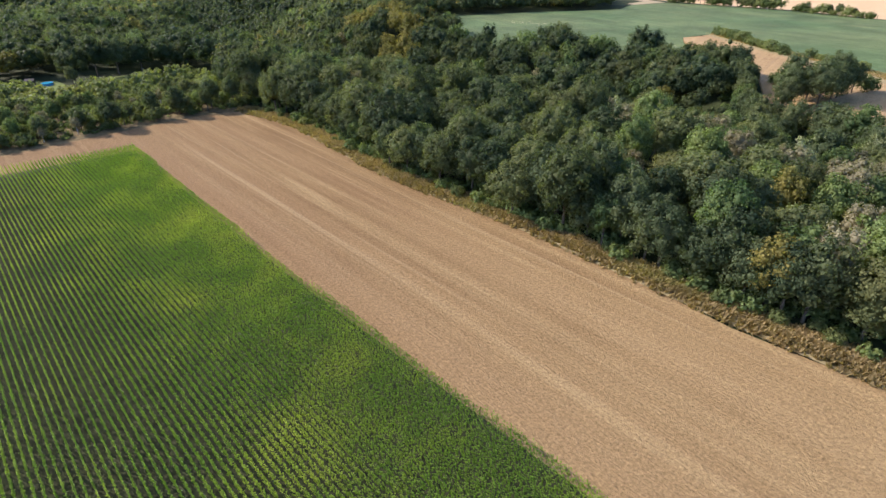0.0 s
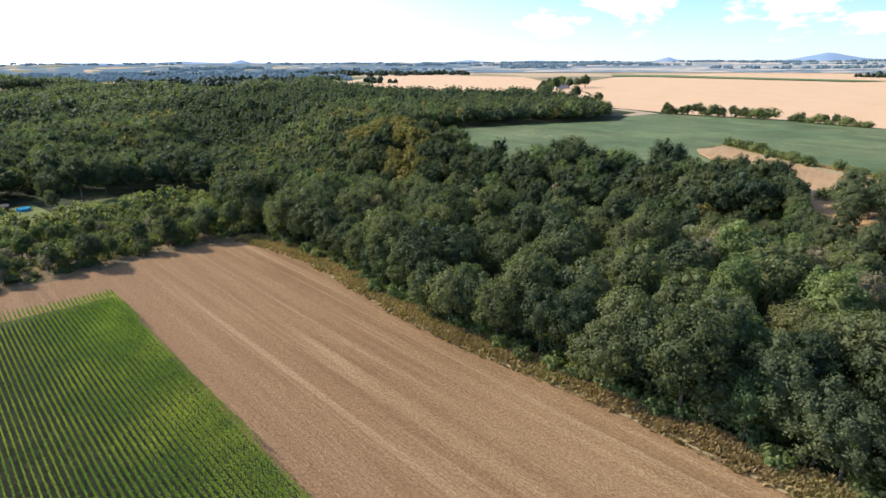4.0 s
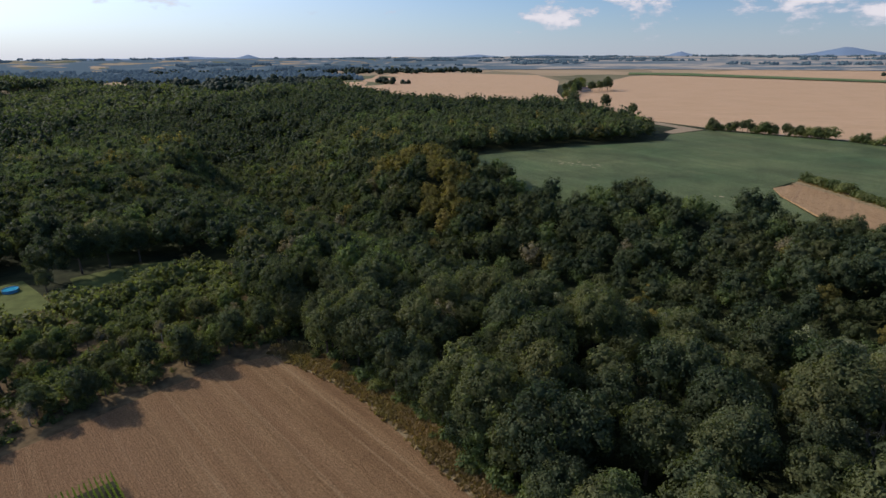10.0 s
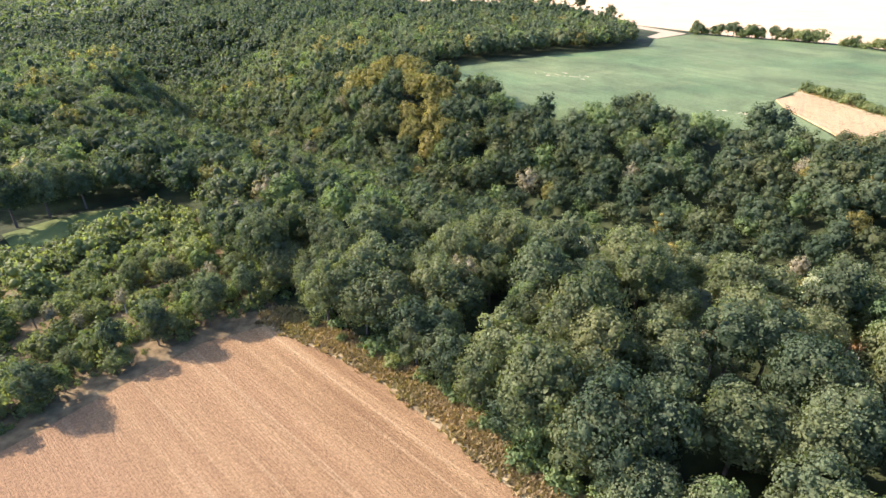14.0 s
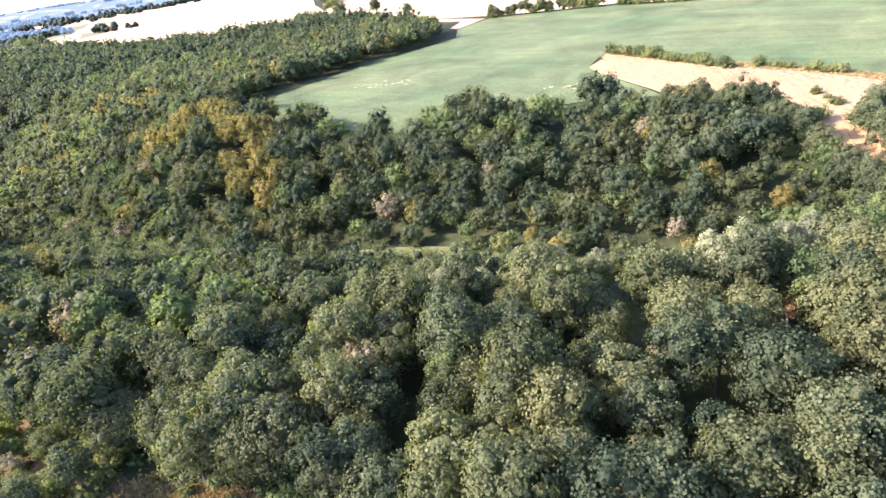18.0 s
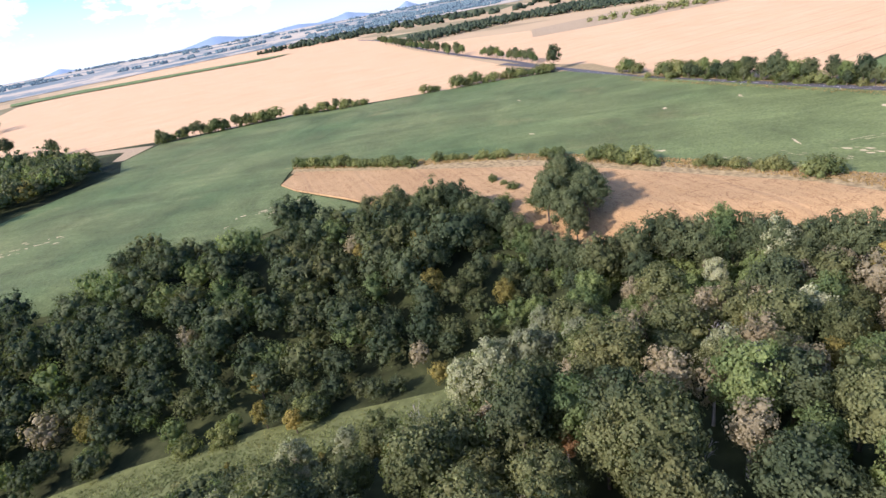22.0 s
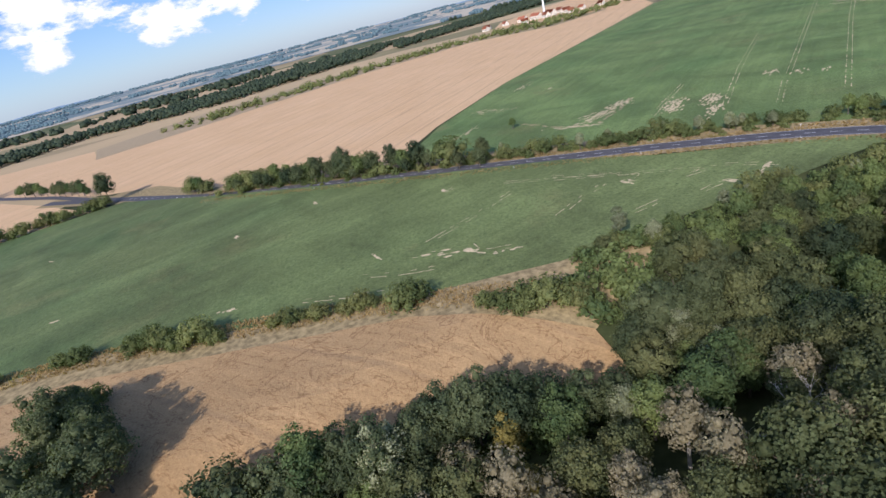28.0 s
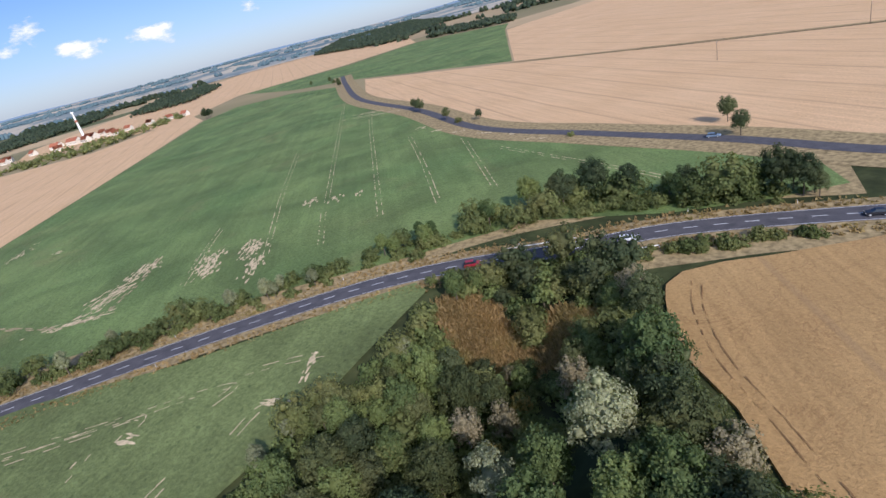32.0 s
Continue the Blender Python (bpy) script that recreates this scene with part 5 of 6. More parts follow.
tufts("dry_grass", EDGE, 3.0, 15000, 81, 0.6, GRASS, "tall dry grass between field and wood")
tufts("dry_grass", ROAD[3:14], 8.0, 12000, 82, 0.5, GRASS, "dry grass beside the road", 4.9)
tufts("dry_grass", [(170, 366), (177, 300), (187, 250), (182, 190), (172, 140), (160, 108)], 4.5, 6000, 83, 0.6, GRASS, "dry grass under the hedge")
field("reed_bed", [(160, 12), (163, 4), (167, -2), (176, -7), (183, -3), (184, 5), (173, 14)], REEDS, "hollow of brown reeds and grass by the road", 0.15, "reeds", 4.0)
field("reed_bed", [(147, 0), (151, -8), (157, -6), (159, 0), (152, 5)], REEDS, "small patch of brown reeds among bushes", 0.15, "reeds", 4.0)
tufts("dry_grass", [(180, 1), (172, 4), (166, 7), (153, -2)], 6.5, 9000, 84, 1.1, GRASS, "tall brown reeds in the hollow by the road")
tufts("meadow_grass", MEADOW_LINE, 7.0, 4000, 85, 0.35, BUSH, "long grass on the valley meadow")


# ---------------------------------------------------------------- wheel tracks and bare patches
def tracks(name, lines, lift, label, gap=0.95, half=0.2, mat=None, gaps=0.34):
    """Pairs of worn wheel lines pressed into a crop."""
    V, F, at = [], [], 0
    r = np.random.default_rng(91)
    for line in lines:
        pts = smooth_line(line, 1.6)
        for side in (-gap, gap):
            open_run = 0
            for i in range(len(pts) - 1):
                if r.uniform() < gaps:
                    open_run = 0
                    continue
                d = pts[i + 1] - pts[i]
                d = d / np.hypot(*d)
                nrm = np.array([d[1], -d[0]])
                h = half * r.uniform(0.5, 1.3)
                c0, c1 = pts[i] + nrm * (side + r.uniform(-0.12, 0.12)), pts[i + 1] + nrm * side
                z = lift
                V += [(*(c0 - nrm * h), z), (*(c0 + nrm * h), z), (*(c1 + nrm * h), z), (*(c1 - nrm * h), z)]
                F.append((at, at + 1, at + 2, at + 3))
                at += 4
    tagged(new(name, mesh_of(name, V, F, mat or SOIL)), label, "track", kind="stuff")


def blots(name, spots, lift, seed, label, mat=None):
    """Irregular flat patches of bare ground: x, y, length, width, heading, how many."""
    r = np.random.default_rng(seed)
    V, F, at = [], [], 0
    for x, y, ln, wd, turn, many in spots:
        c, s = math.cos(turn), math.sin(turn)
        for _ in range(many):
            u, v = r.normal(0, ln / 2), r.normal(0, wd / 2)
            a, b = r.uniform(0.4, 2.2), r.uniform(0.2, 0.7)
            k = 9
            ang = np.arange(k) * 2 * np.pi / k
            rad = r.uniform(0.5, 1.2, k)
            px, py = u + a * rad * np.cos(ang), v + b * rad * np.sin(ang)
            ring = np.stack([x + px * c - py * s, y + px * s + py * c, np.full(k, lift + r.uniform(0, 0.02))], 1)
            V += [tuple(q) for q in ring] + [(x + u * c - v * s, y + u * s + v * c, lift + 0.02)]
            F += [(at + i, at + (i + 1) % k, at + k) for i in range(k)]
            at += k + 1
    tagged(new(name, mesh_of(name, V, F, mat or SOIL)), label, "soil", kind="stuff")


tracks("wheel_tracks", [
    [(244, 101), (232, 84), (223, 70), (217, 62), (213, 68)], [(236, 85), (220, 64), (212, 52), (206, 46), (205, 52)], [(208, 42), (201, 34), (194, 28)],
    [(191, 54), (193, 48), (192, 44)], [(189, 75), (192, 66)], [(231, 100), (216, 118), (203, 136)], [(216, 73), (208, 84), (200, 93)],
    [(194, 152), (189, 140), (187, 130)], [(188, 168), (182, 150), (178, 138)], [(250, 122), (252, 116), (246, 114)], [(340, 240), (330, 232)], [(196, 120), (190, 118), (188, 110)],
], 0.36, "pale worn wheel tracks in the green crop", half=0.13, mat=PALE_SOIL, gaps=0.42)
blots("bare_patches", [(206, 148, 3, 1, 0.3, 5), (192, 121, 3, 1.5, 0.9, 7), (252, 121, 2, 2, 0.3, 6), (192, 45, 3, 2, 0.5, 10), (196, 33, 6, 1.2, 2.2, 12), (212, 66, 2, 3, 0.4, 8), (282, 175, 3, 1, 0.5, 4), (262, 205, 3, 2, 0.5, 4), (194, 190, 4, 1, 1.4, 5), (222, 256, 3, 1, 1.4, 3), (186, 112, 5, 1, 1.4, 6), (300, 300, 3, 1, 1, 3), (110, 330, 16, 5, 2.6, 16), (60, 420, 24, 8, 2.4, 18), (196, 130, 8, 3, 1.4, 10)], 0.35, 92, "bare dry patches in the green crop", PALE_SOIL)
tracks("wheel_tracks", [
    [(529, -238), (440, -165), (359, -98), (290, -41)], [(447, -201), (390, -152), (325, -98), (249, -35)], [(328, -128), (280, -89), (233, -49)], [(284, -123), (252, -94), (220, -65)],
    [(402, -101), (331, -45), (269, 1)], [(322, -9), (300, 10), (278, 28)], [(280, -32), (253, -11)], [(150, -72), (180, -84), (214, -96), (250, -108)],
], 0.19, "pale worn wheel tracks in the dark green crop", 0.95, 0.15, PALE_SOIL, 0.45)
tracks("wheel_tracks", [[(322, 18), (306, 30), (297, 40), (291, 49), (300, 60), (326, 72)]], 0.20, "wide pale lane of trodden crop", 0.5, 0.42, SOIL, 0.5)
blots("bare_patches", [
    (315, 26, 10, 5, 2.3, 60), (306, 40, 12, 5, 2.1, 80), (299, 48, 7, 3, 2.0, 30), (290, 12, 9, 5, 2.4, 70), (282, 17, 7, 4, 2.4, 45), (280, 0, 10, 4, 2.4, 70), (265, 8, 9, 3, 2.4, 45), (296, 57, 12, 2, 0.9, 40),
    (420, -188, 34, 4, 0.35, 60), (440, -194, 14, 4, 0.35, 40), (335, -145, 6, 3, 0.3, 12), (316, -139, 5, 2, 0.3, 9), (297, -134, 5, 2, 0.3, 10), (275, -131, 6, 2, 0.2, 10), (256, -128, 5, 2, 0.2, 10), (240, -120, 5, 2, 0.2, 6),
    (434, 46, 12, 4, 2.4, 30), (404, 36, 4, 2, 0.4, 10), (381, 80, 12, 5, 0.9, 34), (301, -40, 6, 3, 2.4, 20), (289, -46, 5, 3, 2.4, 14), (282, -51, 4, 2, 2.4, 8), (340, 100, 14, 3, 2.4, 26),
], 0.20, 96, "pale bare streaks of ground in the dark green crop", PALE_SOIL)
tracks("wheel_tracks", [[(136, -22), (132, -12), (124, 0), (114, 10), (102, 22), (86, 34)]], 0.86, "dark wheel tracks curving through the wheat", 0.9, 0.08, TRODDEN, 0.3)


# ---------------------------------------------------------------- the road's fittings
def road_marks():
    top = tagged(new("road_markings"), "broken white centre line on the asphalt", "road marking", kind="structure")
    p = smooth_line(ROAD, 0.5)
    run = np.concatenate([[0], np.cumsum(np.hypot(*np.diff(p, axis=0).T))])
    s = 60.0
    while s < run[-1] - 80:
        u = np.array([s, s + 1.5, s + 3.0])
        q = np.stack([np.interp(u, run, p[:, 0]), np.interp(u, run, p[:, 1])], 1)
        d = (q[2] - q[0]) / np.hypot(*(q[2] - q[0]))
        nrm = np.array([d[1], -d[0]]) * 0.11
        v = []
        for c in q:
            v += [(*(c - nrm), gz(*c) + 0.235), (*(c + nrm), gz(*c) + 0.235)]
        mesh_part("dash", mesh_of("dash", v, [(0, 1, 3, 2), (2, 3, 5, 4)], PAINT), top)
        s += 6.6
    for side in (-3.55, 3.55):
        d = np.gradient(p, axis=0)
        d /= np.hypot(*d.T)[:, None]
        q = p + np.stack([d[:, 1], -d[:, 0]], 1) * side
        q = q[(run > 330) & (run < 620)][::4]
        v, f = [], []
        for i, c in enumerate(q):
            e = d[(run > 330) & (run < 620)][::4][i]
            nrm = np.array([e[1], -e[0]]) * 0.07
            v += [(*(c - nrm), gz(*c) + 0.236), (*(c + nrm), gz(*c) + 0.236)]
            if i:
                f.append((2 * i - 2, 2 * i - 1, 2 * i + 1, 2 * i))
        mesh_part("edge_line", mesh_of("edge_line", v, f, PAINT), top, "worn white edge line")


road_marks()


def marker_post(x, y):
    top = tagged(new("marker_post"), "white roadside marker post with a black band", "road post", "marker posts")
    top.location = (x, y, gz(x, y) + 0.1)
    bm = bmesh.new()
    box(bm, 0, 0, 0.5, 0.14, 0.12, 1.0)
    bmesh.ops.bevel(bm, geom=bm.edges[:], offset=0.02, segments=1, affect="EDGES")
    part("post", bm, WHITE, top)
    bm = bmesh.new()
    box(bm, 0, 0, 0.82, 0.15, 0.13, 0.18)
    part("band", bm, BLACK, top, "black band")


for mx, my in ((257, 93), (235, 52), (210, 12), (307, 178), (335, 226), (283, 136), (266, 84), (245, 43), (221, 4), (292, 128), (319, 174), (150, -55), (183, -27), (128, -64)):
    marker_post(mx, my)


def guardrail(line):
    top = tagged(new("guardrail"), "galvanised steel guardrail on posts beside the road", "guardrail", "guardrails")
    steel = plain("galvanised_steel", (0.62, 0.62, 0.60), 0.45, 0.5, 0.08, 3.0)
    p = smooth_line(line, 4.0)
    v, f = [], []
    for i, c in enumerate(p):
        e = p[min(i + 1, len(p) - 1)] - p[max(i - 1, 0)]
        e = e / np.hypot(*e)
        nrm = np.array([e[1], -e[0]])
        z = gz(*c) + 0.2
        for off, h in ((0.05, 0.42), (-0.05, 0.50), (0.05, 0.58), (-0.05, 0.66), (0.05, 0.76), (0.10, 0.78)):
            q = c + nrm * off
            v.append((q[0], q[1], z + h))
        if i:
            f += [((i - 1) * 6 + j, (i - 1) * 6 + j + 1, i * 6 + j + 1, i * 6 + j) for j in range(5)]
        bm = bmesh.new()
        box(bm, c[0], c[1], z + 0.3, 0.1, 0.1, 0.8)
        part("post", bm, steel, top)
    mesh_part("rail", mesh_of("rail", v, f, steel), top, "pale steel rail")


guardrail([(186, -10), (174, -18.5), (160, -27.5), (149, -35)])
guardrail([(186, -23), (178, -28.5), (170, -34)])

GLASS = plain("car_glass", (0.02, 0.025, 0.03), 0.1, 0.6, 0.1)
CHROME = plain("wheel_metal", (0.5, 0.5, 0.5), 0.35, 0.5, 0.1)
LAMP = plain("lamp_glass", (0.75, 0.75, 0.72), 0.15, 0.5, 0.05)
RED_LAMP = plain("red_lamp", (0.45, 0.02, 0.02), 0.2, 0.5, 0.05)


def car(x, y, heading, paint, label, estate=False, tall=1.0):
    """A car with a shaped body, a glasshouse, wheels, lamps and bumpers."""
    top = tagged(new("car"), label, "car", "cars on the road")
    top.matrix_basis = pose(x, y, gz(x, y) + 0.225, 0, 0, heading)
    side = [(-2.15, 0.30), (-2.2, 0.62), (-2.1, 0.92), (1.0, 0.95), (1.95, 0.80), (2.2, 0.60), (2.2, 0.30)]
    bm = bmesh.new()
    rows = []
    for w, in_ in ((-0.86, 0.06), (-0.80, 0.0), (0.80, 0.0), (0.86, 0.06)):
        rows.append([bm.verts.new((u * (1 - in_ * 0.15), w, 0.3 + (h - 0.3) * (1 - in_) * tall)) for u, h in side])
    for a, b in zip(rows, rows[1:]):
        for i in range(len(side)):
            bm.faces.new((a[i], a[(i + 1) % len(side)], b[(i + 1) % len(side)], b[i]))
    bm.faces.new(rows[0][::-1]), bm.faces.new(rows[-1])
    bmesh.ops.recalc_face_normals(bm, faces=bm.faces[:])
    bmesh.ops.bevel(bm, geom=bm.edges[:], offset=0.05, segments=2, affect="EDGES")
    part("body", bm, paint, top)
    rear = -2.0 if estate else -1.45
    bm = bmesh.new()
    lo = [(rear - 0.1, -0.76), (1.05, -0.76), (1.05, 0.76), (rear - 0.1, 0.76)]
    hi = [(rear + 0.25, -0.6), (0.35, -0.6), (0.35, 0.6), (rear + 0.25, 0.6)]
    v = [bm.verts.new((u, w, 0.93 * tall)) for u, w in lo] + [bm.verts.new((u, w, 1.40 * tall)) for u, w in hi]
    for q in ((0, 1, 5, 4), (1, 2, 6, 5), (2, 3, 7, 6), (3, 0, 4, 7), (4, 5, 6, 7)):
        bm.faces.new([v[k] for k in q])
    part("window", bm, GLASS, top, "dark tinted windows")
    bm = bmesh.new()
    box(bm, (rear + 0.6) / 2, 0, 1.42 * tall, 0.35 - rear - 0.2, 1.22, 0.06)
    bmesh.ops.bevel(bm, geom=bm.edges[:], offset=0.025, segments=1, affect="EDGES")
    part("roof", bm, paint, top)
    for u in (-1.35, 1.38):
        for w in (-0.78, 0.78):
            bm = bmesh.new()
            bmesh.ops.create_cone(bm, cap_ends=True, segments=16, radius1=0.32, radius2=0.32, depth=0.2, matrix=Matrix.Translation((u, w, 0.32)) @ Matrix.Rotation(math.pi / 2, 4, "X"))
            wheel = part("wheel", bm, BLACK, top)
            bm = bmesh.new()
            bmesh.ops.create_cone(bm, cap_ends=True, segments=12, radius1=0.19, radius2=0.19, depth=0.22, matrix=Matrix.Translation((u, w, 0.32)) @ Matrix.Rotation(math.pi / 2, 4, "X"))
            part("rim", bm, CHROME, wheel)
    for w in (-0.6, 0.6):
        bm = bmesh.new()
        box(bm, 2.12, w, 0.66 * tall, 0.12, 0.34, 0.14)
        part("headlight", bm, LAMP, top)
        bm = bmesh.new()
        box(bm, -2.14, w, 0.76 * tall, 0.1, 0.3, 0.16)
        part("tail_light", bm, RED_LAMP, top)
    for u in (2.2, -2.2):
        bm = bmesh.new()
        box(bm, u, 0, 0.42, 0.14, 1.6, 0.2)
        bmesh.ops.bevel(bm, geom=bm.edges[:], offset=0.04, segments=1, affect="EDGES")
        part("bumper", bm, BLACK if tall > 1 else paint, top)


car(188.5, -14.0, 218, plain("red_paint", (0.30, 0.02, 0.035), 0.3, 0.5, 0.05), "dark red estate car driving on the road", True, 1.12)
car(157.5, -36.5, 212, plain("silver_paint", (0.62, 0.65, 0.70), 0.3, 0.5, 0.05), "pale silver hatchback driving on the road", True)
car(112.5, -60.0, 22, plain("black_paint", (0.02, 0.02, 0.025), 0.3, 0.5, 0.05), "black car driving on the road")
car(164.0, -115.5, 190, plain("blue_grey_paint", (0.16, 0.22, 0.30), 0.35, 0.5, 0.05), "blue-grey car under a roadside tree", True)


def power_pole(x, y, tall):
    top = tagged(new("power_pole"), "slim wooden power pole standing in the wheat", "pole", "power poles")
    top.location = (x, y, gz(x, y))
    bm = bmesh.new()
    rod(bm, (0, 0, -0.5), (0, 0, tall), 0.16, 0.11, 8)
    part("pole", bm, BARK, top)
    bm = bmesh.new()
    box(bm, 0, 0, tall - 0.5, 0.12, 2.4, 0.14)
    part("crossbar", bm, BARK, top)
    for w in (-1.0, 0.0, 1.0):
        bm = bmesh.new()
        rod(bm, (0, w, tall - 0.43), (0, w, tall - 0.18), 0.06, 0.04, 8)
        part("insulator", bm, WHITE, top)


power_pole(148, -301, 11)
power_pole(206, -247, 10)


# ---------------------------------------------------------------- village
TILE_RED = plain("red_roof_tiles", (0.36, 0.13, 0.075), 0.85, 0.2, 0.25, 1.5)
PLASTER = plain("house_plaster", (0.66, 0.60, 0.50), 0.9, 0.1, 0.12, 0.5)
PANE = plain("window_glass", (0.04, 0.05, 0.06), 0.15, 0.5, 0.2)


def house(name, mats, lx, ly, eave, ridge):
    """A house with walls, a pitched roof, windows, a door and a chimney."""
    wall, roof = mats
    top = tagged(new(name), "plastered village house with a red tiled roof", "house", "houses of the village")
    bm = bmesh.new()
    box(bm, 0, 0, eave / 2 - 0.5, lx, ly, eave + 1)
    for s in (-1, 1):
        v = [bm.verts.new((s * lx / 2, -ly / 2, eave)), bm.verts.new((s * lx / 2, ly / 2, eave)), bm.verts.new((s * lx / 2, 0, ridge))]
        bm.faces.new(v)
    part("wall", bm, wall, top)
    bm = bmesh.new()
    for s in (-1, 1):
        v = [bm.verts.new(p) for p in ((-lx / 2 - 0.4, s * (ly / 2 + 0.4), eave - 0.25), (lx / 2 + 0.4, s * (ly / 2 + 0.4), eave - 0.25), (lx / 2 + 0.4, 0, ridge + 0.1), (-lx / 2 - 0.4, 0, ridge + 0.1))]
        bm.faces.new(v)
    bmesh.ops.solidify(bm, geom=bm.faces[:], thickness=0.2)
    rf = part("roof", bm, roof, top, "red tiled pitched roof")
    bm = bmesh.new()
    box(bm, lx * 0.2, 0.6, ridge + 0.3, 0.6, 0.6, 1.6)
    part("chimney", bm, TILE_RED, rf)
    for s in (-1, 1):
        for k in range(int(lx // 3)):
            bm = bmesh.new()
            box(bm, -lx / 2 + 1.6 + k * 3, s * ly / 2, eave * 0.55, 1.1, 0.12, 1.3)
            part("window", bm, PANE, top)
    bm = bmesh.new()
    box(bm, lx / 2, 0, 1.0, 0.12, 1.0, 2.1)
    part("door", bm, BARK, top)
    return top


def village():
    protos = [house("house", (PLASTER, TILE_RED), 12, 8, 4.2, 8.0), house("house", (PLASTER, TILE_RED), 16, 9, 5.0, 9.5), house("house", (PLASTER, TILE_RED), 24, 11, 6.0, 10.5)]
    spots = [(1098, -172, 20, 2), (1112, -150, 24, 2), (1070, -192, 100, 1), (1084, -160, 15, 1), (1130, -128, 35, 1), (1150, -100, 20, 0), (1052, -214, 30, 0), (1040, -190, 95, 0), (1030, -240, 25, 0), (1010, -262, 110, 0), (1160, -140, 15, 0), (1172, -70, 60, 0), (1118, -196, 20, 1), (1080, -120, 80, 0), (990, -280, 20, 0), (1140, -60, 30, 0)]
    used = set()
    for x, y, a, k in spots:
        m = pose(x, y, gz(x, y) + 0.2, 0, 0, a)
        if k not in used:
            used.add(k)
            protos[k].matrix_basis = m
        else:
            copy_thing(protos[k], m)
    tower = tagged(new("water_tower"), "tall slender pale tower with a wide red-banded head", "tower")
    tower.location = (1120, -168, gz(1120, -168))
    bm = bmesh.new()
    rod(bm, (0, 0, -1), (0, 0, 44), 2.2, 1.2, 14)
    part("shaft", bm, WHITE, tower)
    bm = bmesh.new()
    rod(bm, (0, 0, 30), (0, 0, 33), 2.1, 2.1, 14)
    part("platform", bm, TILE_RED, tower, "rusty red platform ring")
    bm = bmesh.new()
    rod(bm, (0, 0, 44), (0, 0, 46), 2.6, 2.0, 14)
    part("head", bm, WHITE, tower)
    barn = tagged(new("barn"), "low pale barn with a grey roof near the trees", "barn")
    barn.matrix_basis = pose(240, 1120, gz(240, 1120) + 0.2, 0, 0, 30)
    bm = bmesh.new()
    box(bm, 0, 0, 2.2, 34, 12, 5)
    part("wall", bm, PLASTER, barn)
    bm = bmesh.new()
    for s in (-1, 1):
        bm.faces.new([bm.verts.new(p) for p in ((-17.5, s * 6.6, 4.5), (17.5, s * 6.6, 4.5), (17.5, 0, 7.4), (-17.5, 0, 7.4))])
    part("roof", bm, plain("grey_roof", (0.16, 0.13, 0.12)), barn)


village()


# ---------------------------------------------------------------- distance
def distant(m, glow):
    """Emission on the far backdrop that stands in for the blue air before it."""
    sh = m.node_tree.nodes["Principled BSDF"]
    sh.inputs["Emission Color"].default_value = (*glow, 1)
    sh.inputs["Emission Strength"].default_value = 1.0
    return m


# blue air haze is mixed into the base colour of these far trees
FAR_HAZED = material("haze_tinted_woodland", lambda n, pos: n.ramp(n.noise(pos, 0.006, 4), (0.35, (0.070, 0.110, 0.120)), (0.65, (0.100, 0.145, 0.150))), 1.0, 0.0)


def backdrop_plain():
    """The far plain: bands of woodland and pale fields running off to the horizon."""
    def bands(n, pos):
        f = n.noise(n.mapped(pos, (1.0, 1.0, 0.0)), 0.0016, 5, 0.6)
        pale = n.noise(n.mapped(pos, loc=(300, 800, 0)), 0.0030, 5, 0.65)
        west = n.math("MULTIPLY_ADD", n.add("ShaderNodeSeparateXYZ", {0: pos}).outputs[0], 1 / 900.0, 0.45, clamp=True)
        pale = n.math("ADD", pale, n.math("MULTIPLY_ADD", west, 0.10, -0.10))
        f = n.math("ADD", f, n.math("MULTIPLY_ADD", west, 0.16, -0.16))
        # bluish tones: distance haze painted into the colour of the bands
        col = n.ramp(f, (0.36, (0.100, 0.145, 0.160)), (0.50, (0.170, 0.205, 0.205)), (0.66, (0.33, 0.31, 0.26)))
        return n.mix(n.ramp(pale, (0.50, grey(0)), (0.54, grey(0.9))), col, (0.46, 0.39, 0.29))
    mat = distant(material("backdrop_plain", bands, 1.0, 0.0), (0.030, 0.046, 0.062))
    n, radii = 240, np.linspace(2250, 4500, 24)
    a = np.arange(n) * 2 * np.pi / n
    x, y = (50 + radii[:, None] * np.cos(a)).ravel(), (200 + radii[:, None] * np.sin(a)).ravel()
    i, j = np.meshgrid(np.arange(len(radii) - 1), np.arange(n), indexing="ij")
    k = (j + 1) % n
    f = np.stack([i * n + j, (i + 1) * n + j, (i + 1) * n + k, i * n + k], -1).reshape(-1, 4)
    tagged(new("backdrop_plain", mesh_of("backdrop_plain", np.stack([x, y, ground_z(x, y) + 1.5], 1), f, mat, smooth=True)), "far plain of woods and pale fields, haze-tinted, below the horizon", "plain", kind="structure")


distant(FAR_HAZED, (0.040, 0.062, 0.084))
backdrop_plain()


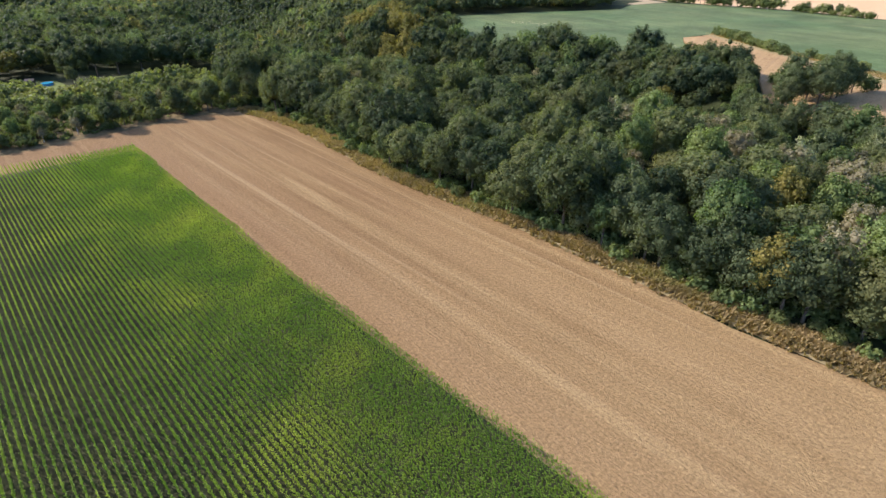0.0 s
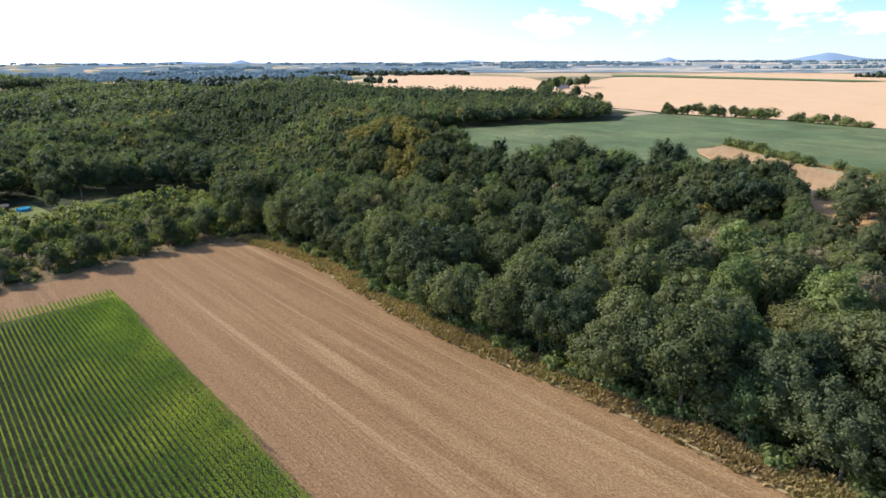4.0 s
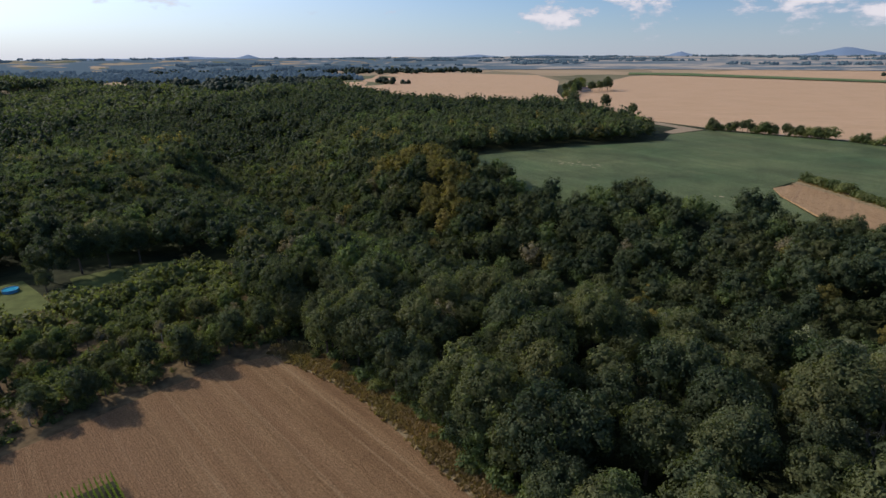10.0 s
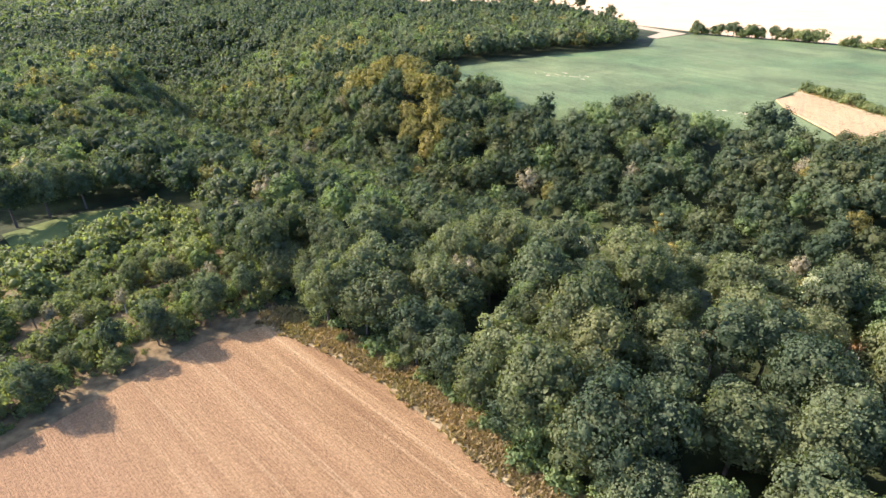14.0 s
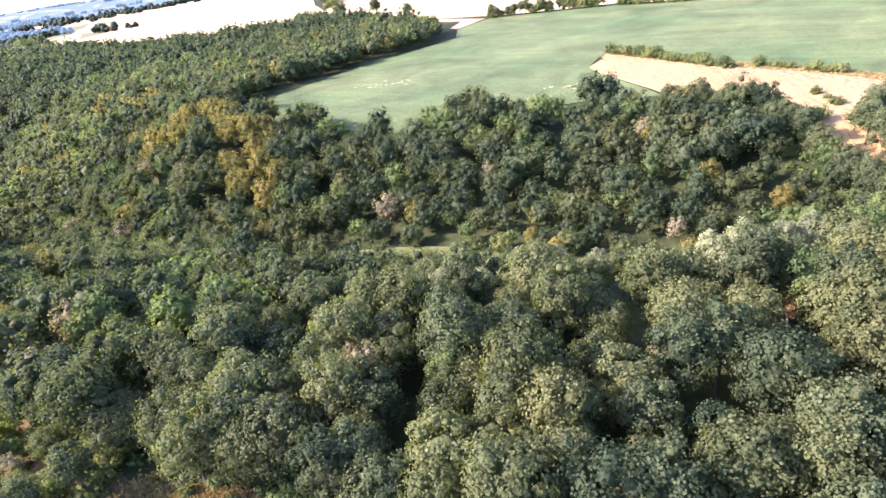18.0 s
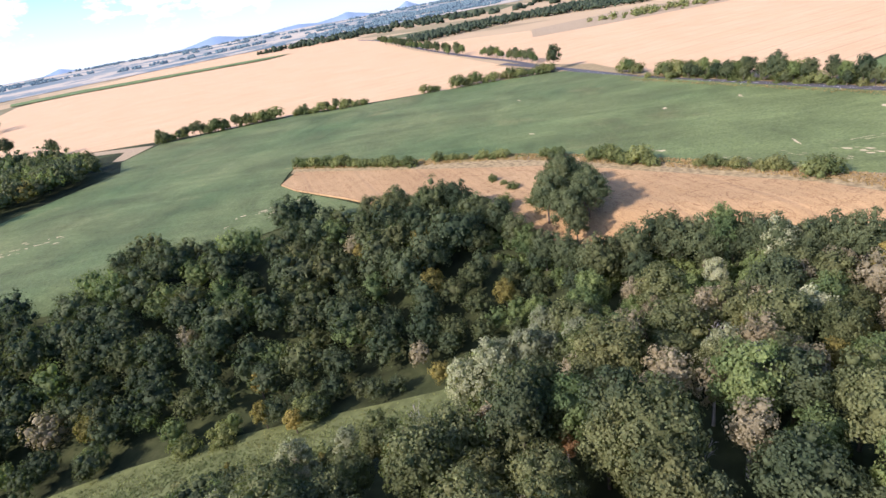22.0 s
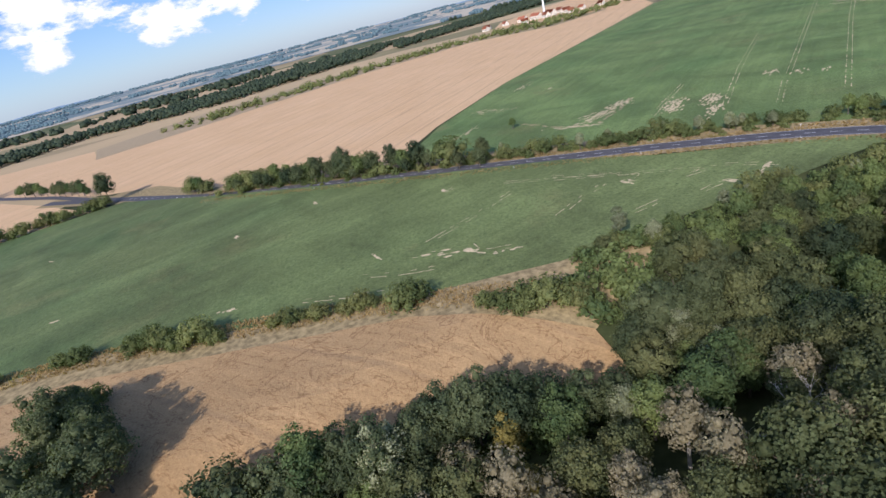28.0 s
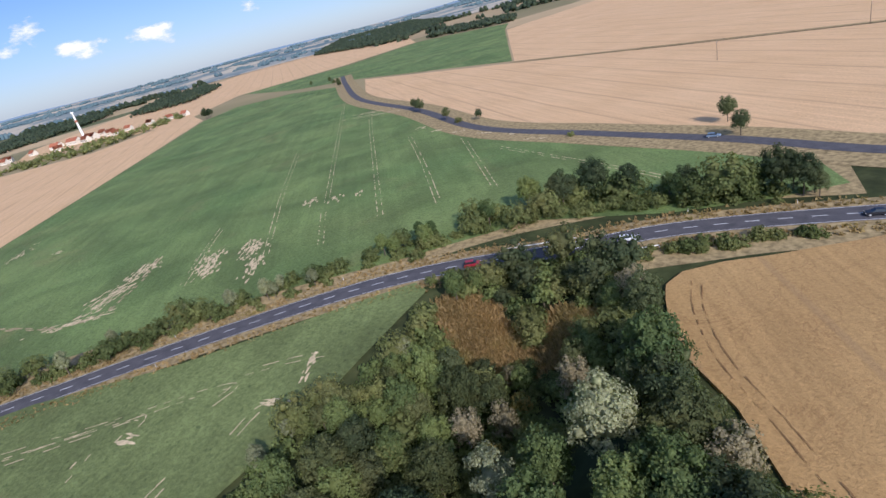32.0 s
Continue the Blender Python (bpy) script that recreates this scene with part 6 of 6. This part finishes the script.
def far_woods():
    r = np.random.default_rng(101)
    F = [(4, 0, 1.0, 8.5, 10.0, 1.0, BALL1), (4, 0, 1.0, 8.0, 9.0, 1.0, BALL1)]
    bands = [
        [(838, 760), (1037, 640), (1033, 420), (1120, 330), (1300, 160), (1500, 130), (1700, 60), (1560, 330), (1350, 460), (1250, 640), (1100, 800), (940, 860)],
        [(1290, 110), (1500, 110), (1900, -200), (2000, -420), (1800, -420), (1640, -300)],
        [(1380, -330), (1800, -560), (1800, -700), (1560, -620), (1300, -420)],
        [(1230, -960), (1800, -1100), (2400, -1700), (2200, -2000), (1500, -1500)], [(760, -830), (990, -830), (1100, -1000), (840, -960)],
    ]
    X, Y = [], []
    for k, poly in enumerate(bands):
        x, y = spread_points(poly, 16.5, 110 + k)
        X.append(x), Y.append(y)
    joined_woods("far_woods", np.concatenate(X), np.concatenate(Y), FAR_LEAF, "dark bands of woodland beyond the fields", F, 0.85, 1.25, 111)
    X, Y = [], []
    for k in range(150):
        a = r.uniform(-2.1, 3.7)
        d = 1350 + 2950 * r.uniform() ** 0.8
        cx, cy = 50 + d * math.cos(a), 200 + d * math.sin(a)
        if inside(WHEAT_N, [cx], [cy])[0] or inside(WHEAT_F, [cx], [cy])[0] or inside(WHEAT_G, [cx], [cy])[0]:
            continue
        n = int(r.uniform(25, 60))
        ln, wd = r.uniform(150, 520), r.uniform(20, 70)
        u, v = r.uniform(-1, 1, n) * ln, r.normal(0, 1, n) * wd
        t = a + math.pi / 2 + r.normal(0, 0.25)
        X.append(cx + u * math.cos(t) - v * math.sin(t)), Y.append(cy + u * math.sin(t) + v * math.cos(t))
    G = [(4, 0, 1.0, 15.0, 10.0, 0.0, BALL1)]
    X, Y = np.concatenate(X), np.concatenate(Y)
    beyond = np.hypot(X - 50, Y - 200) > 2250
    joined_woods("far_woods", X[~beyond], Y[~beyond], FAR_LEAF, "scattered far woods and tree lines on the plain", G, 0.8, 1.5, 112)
    joined_woods("backdrop_woods", X[beyond], Y[beyond], FAR_HAZED, "lines of woodland on the far plain, tinted with blue haze", G, 0.8, 1.5, 115)
    # the woods roll on to the west, with few fields between
    ring = [(50 + d * math.cos(radians(a)), 200 + d * math.sin(radians(a))) for d, sweep in ((1120, range(96, 196, 10)), (2240, range(195, 95, -10))) for a in sweep]
    wx, wy = spread_points(ring, 32.0, 117, 0.45)
    gap = np.array([noise.noise((px / 260, py / 420, 4.0)) for px, py in zip(wx, wy)]) > -0.22
    gap &= ~inside(WOOD, wx, wy) & ~inside(WHEAT_F, wx, wy)
    wx, wy = wx[gap], wy[gap]
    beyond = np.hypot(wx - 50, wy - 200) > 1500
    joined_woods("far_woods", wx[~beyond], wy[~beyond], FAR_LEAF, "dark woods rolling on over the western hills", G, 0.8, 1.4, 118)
    joined_woods("backdrop_woods", wx[beyond], wy[beyond], FAR_HAZED, "far woods on the western hills, tinted with blue haze", G, 0.8, 1.4, 119)
    # loose bushes along the brook and the village
    hx, hy = spread_points([(760, 370), (905, 180), (965, 0), (875, -100), (960, -270), (1020, -280), (1000, -120), (1010, 30), (960, 200), (800, 430)], 17.0, 113, 0.5)
    S = [(6, 6, 0.8, 4.0, 5.0, 0.0, BALL1)]
    joined_woods("scrub", hx, hy, BUSH, "scattered bushes beside the far fields", S, 0.6, 1.7, 114, "scrub")


far_woods()


def hills():
    """Ridges on the horizon, with blue haze put into base colour and emission."""
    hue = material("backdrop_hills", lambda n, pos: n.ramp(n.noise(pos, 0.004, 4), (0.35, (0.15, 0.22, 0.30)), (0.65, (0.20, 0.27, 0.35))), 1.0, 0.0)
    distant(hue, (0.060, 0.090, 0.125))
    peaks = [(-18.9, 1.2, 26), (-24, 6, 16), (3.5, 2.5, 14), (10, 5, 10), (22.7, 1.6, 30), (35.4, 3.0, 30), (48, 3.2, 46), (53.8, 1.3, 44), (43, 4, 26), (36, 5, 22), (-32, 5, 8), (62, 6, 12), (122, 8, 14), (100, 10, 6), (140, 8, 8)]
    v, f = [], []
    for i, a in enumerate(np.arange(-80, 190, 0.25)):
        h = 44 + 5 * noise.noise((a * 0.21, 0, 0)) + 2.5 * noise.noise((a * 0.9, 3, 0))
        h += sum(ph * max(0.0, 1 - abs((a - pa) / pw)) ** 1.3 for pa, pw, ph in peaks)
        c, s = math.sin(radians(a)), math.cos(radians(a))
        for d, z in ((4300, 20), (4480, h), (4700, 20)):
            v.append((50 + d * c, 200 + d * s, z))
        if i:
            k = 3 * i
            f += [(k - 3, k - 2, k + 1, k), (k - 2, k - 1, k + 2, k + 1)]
    tagged(new("backdrop_hills", mesh_of("backdrop_hills", v, f, hue, smooth=True)), "hills along the horizon, coloured and glowing as blue haze", "hills", kind="structure")


hills()
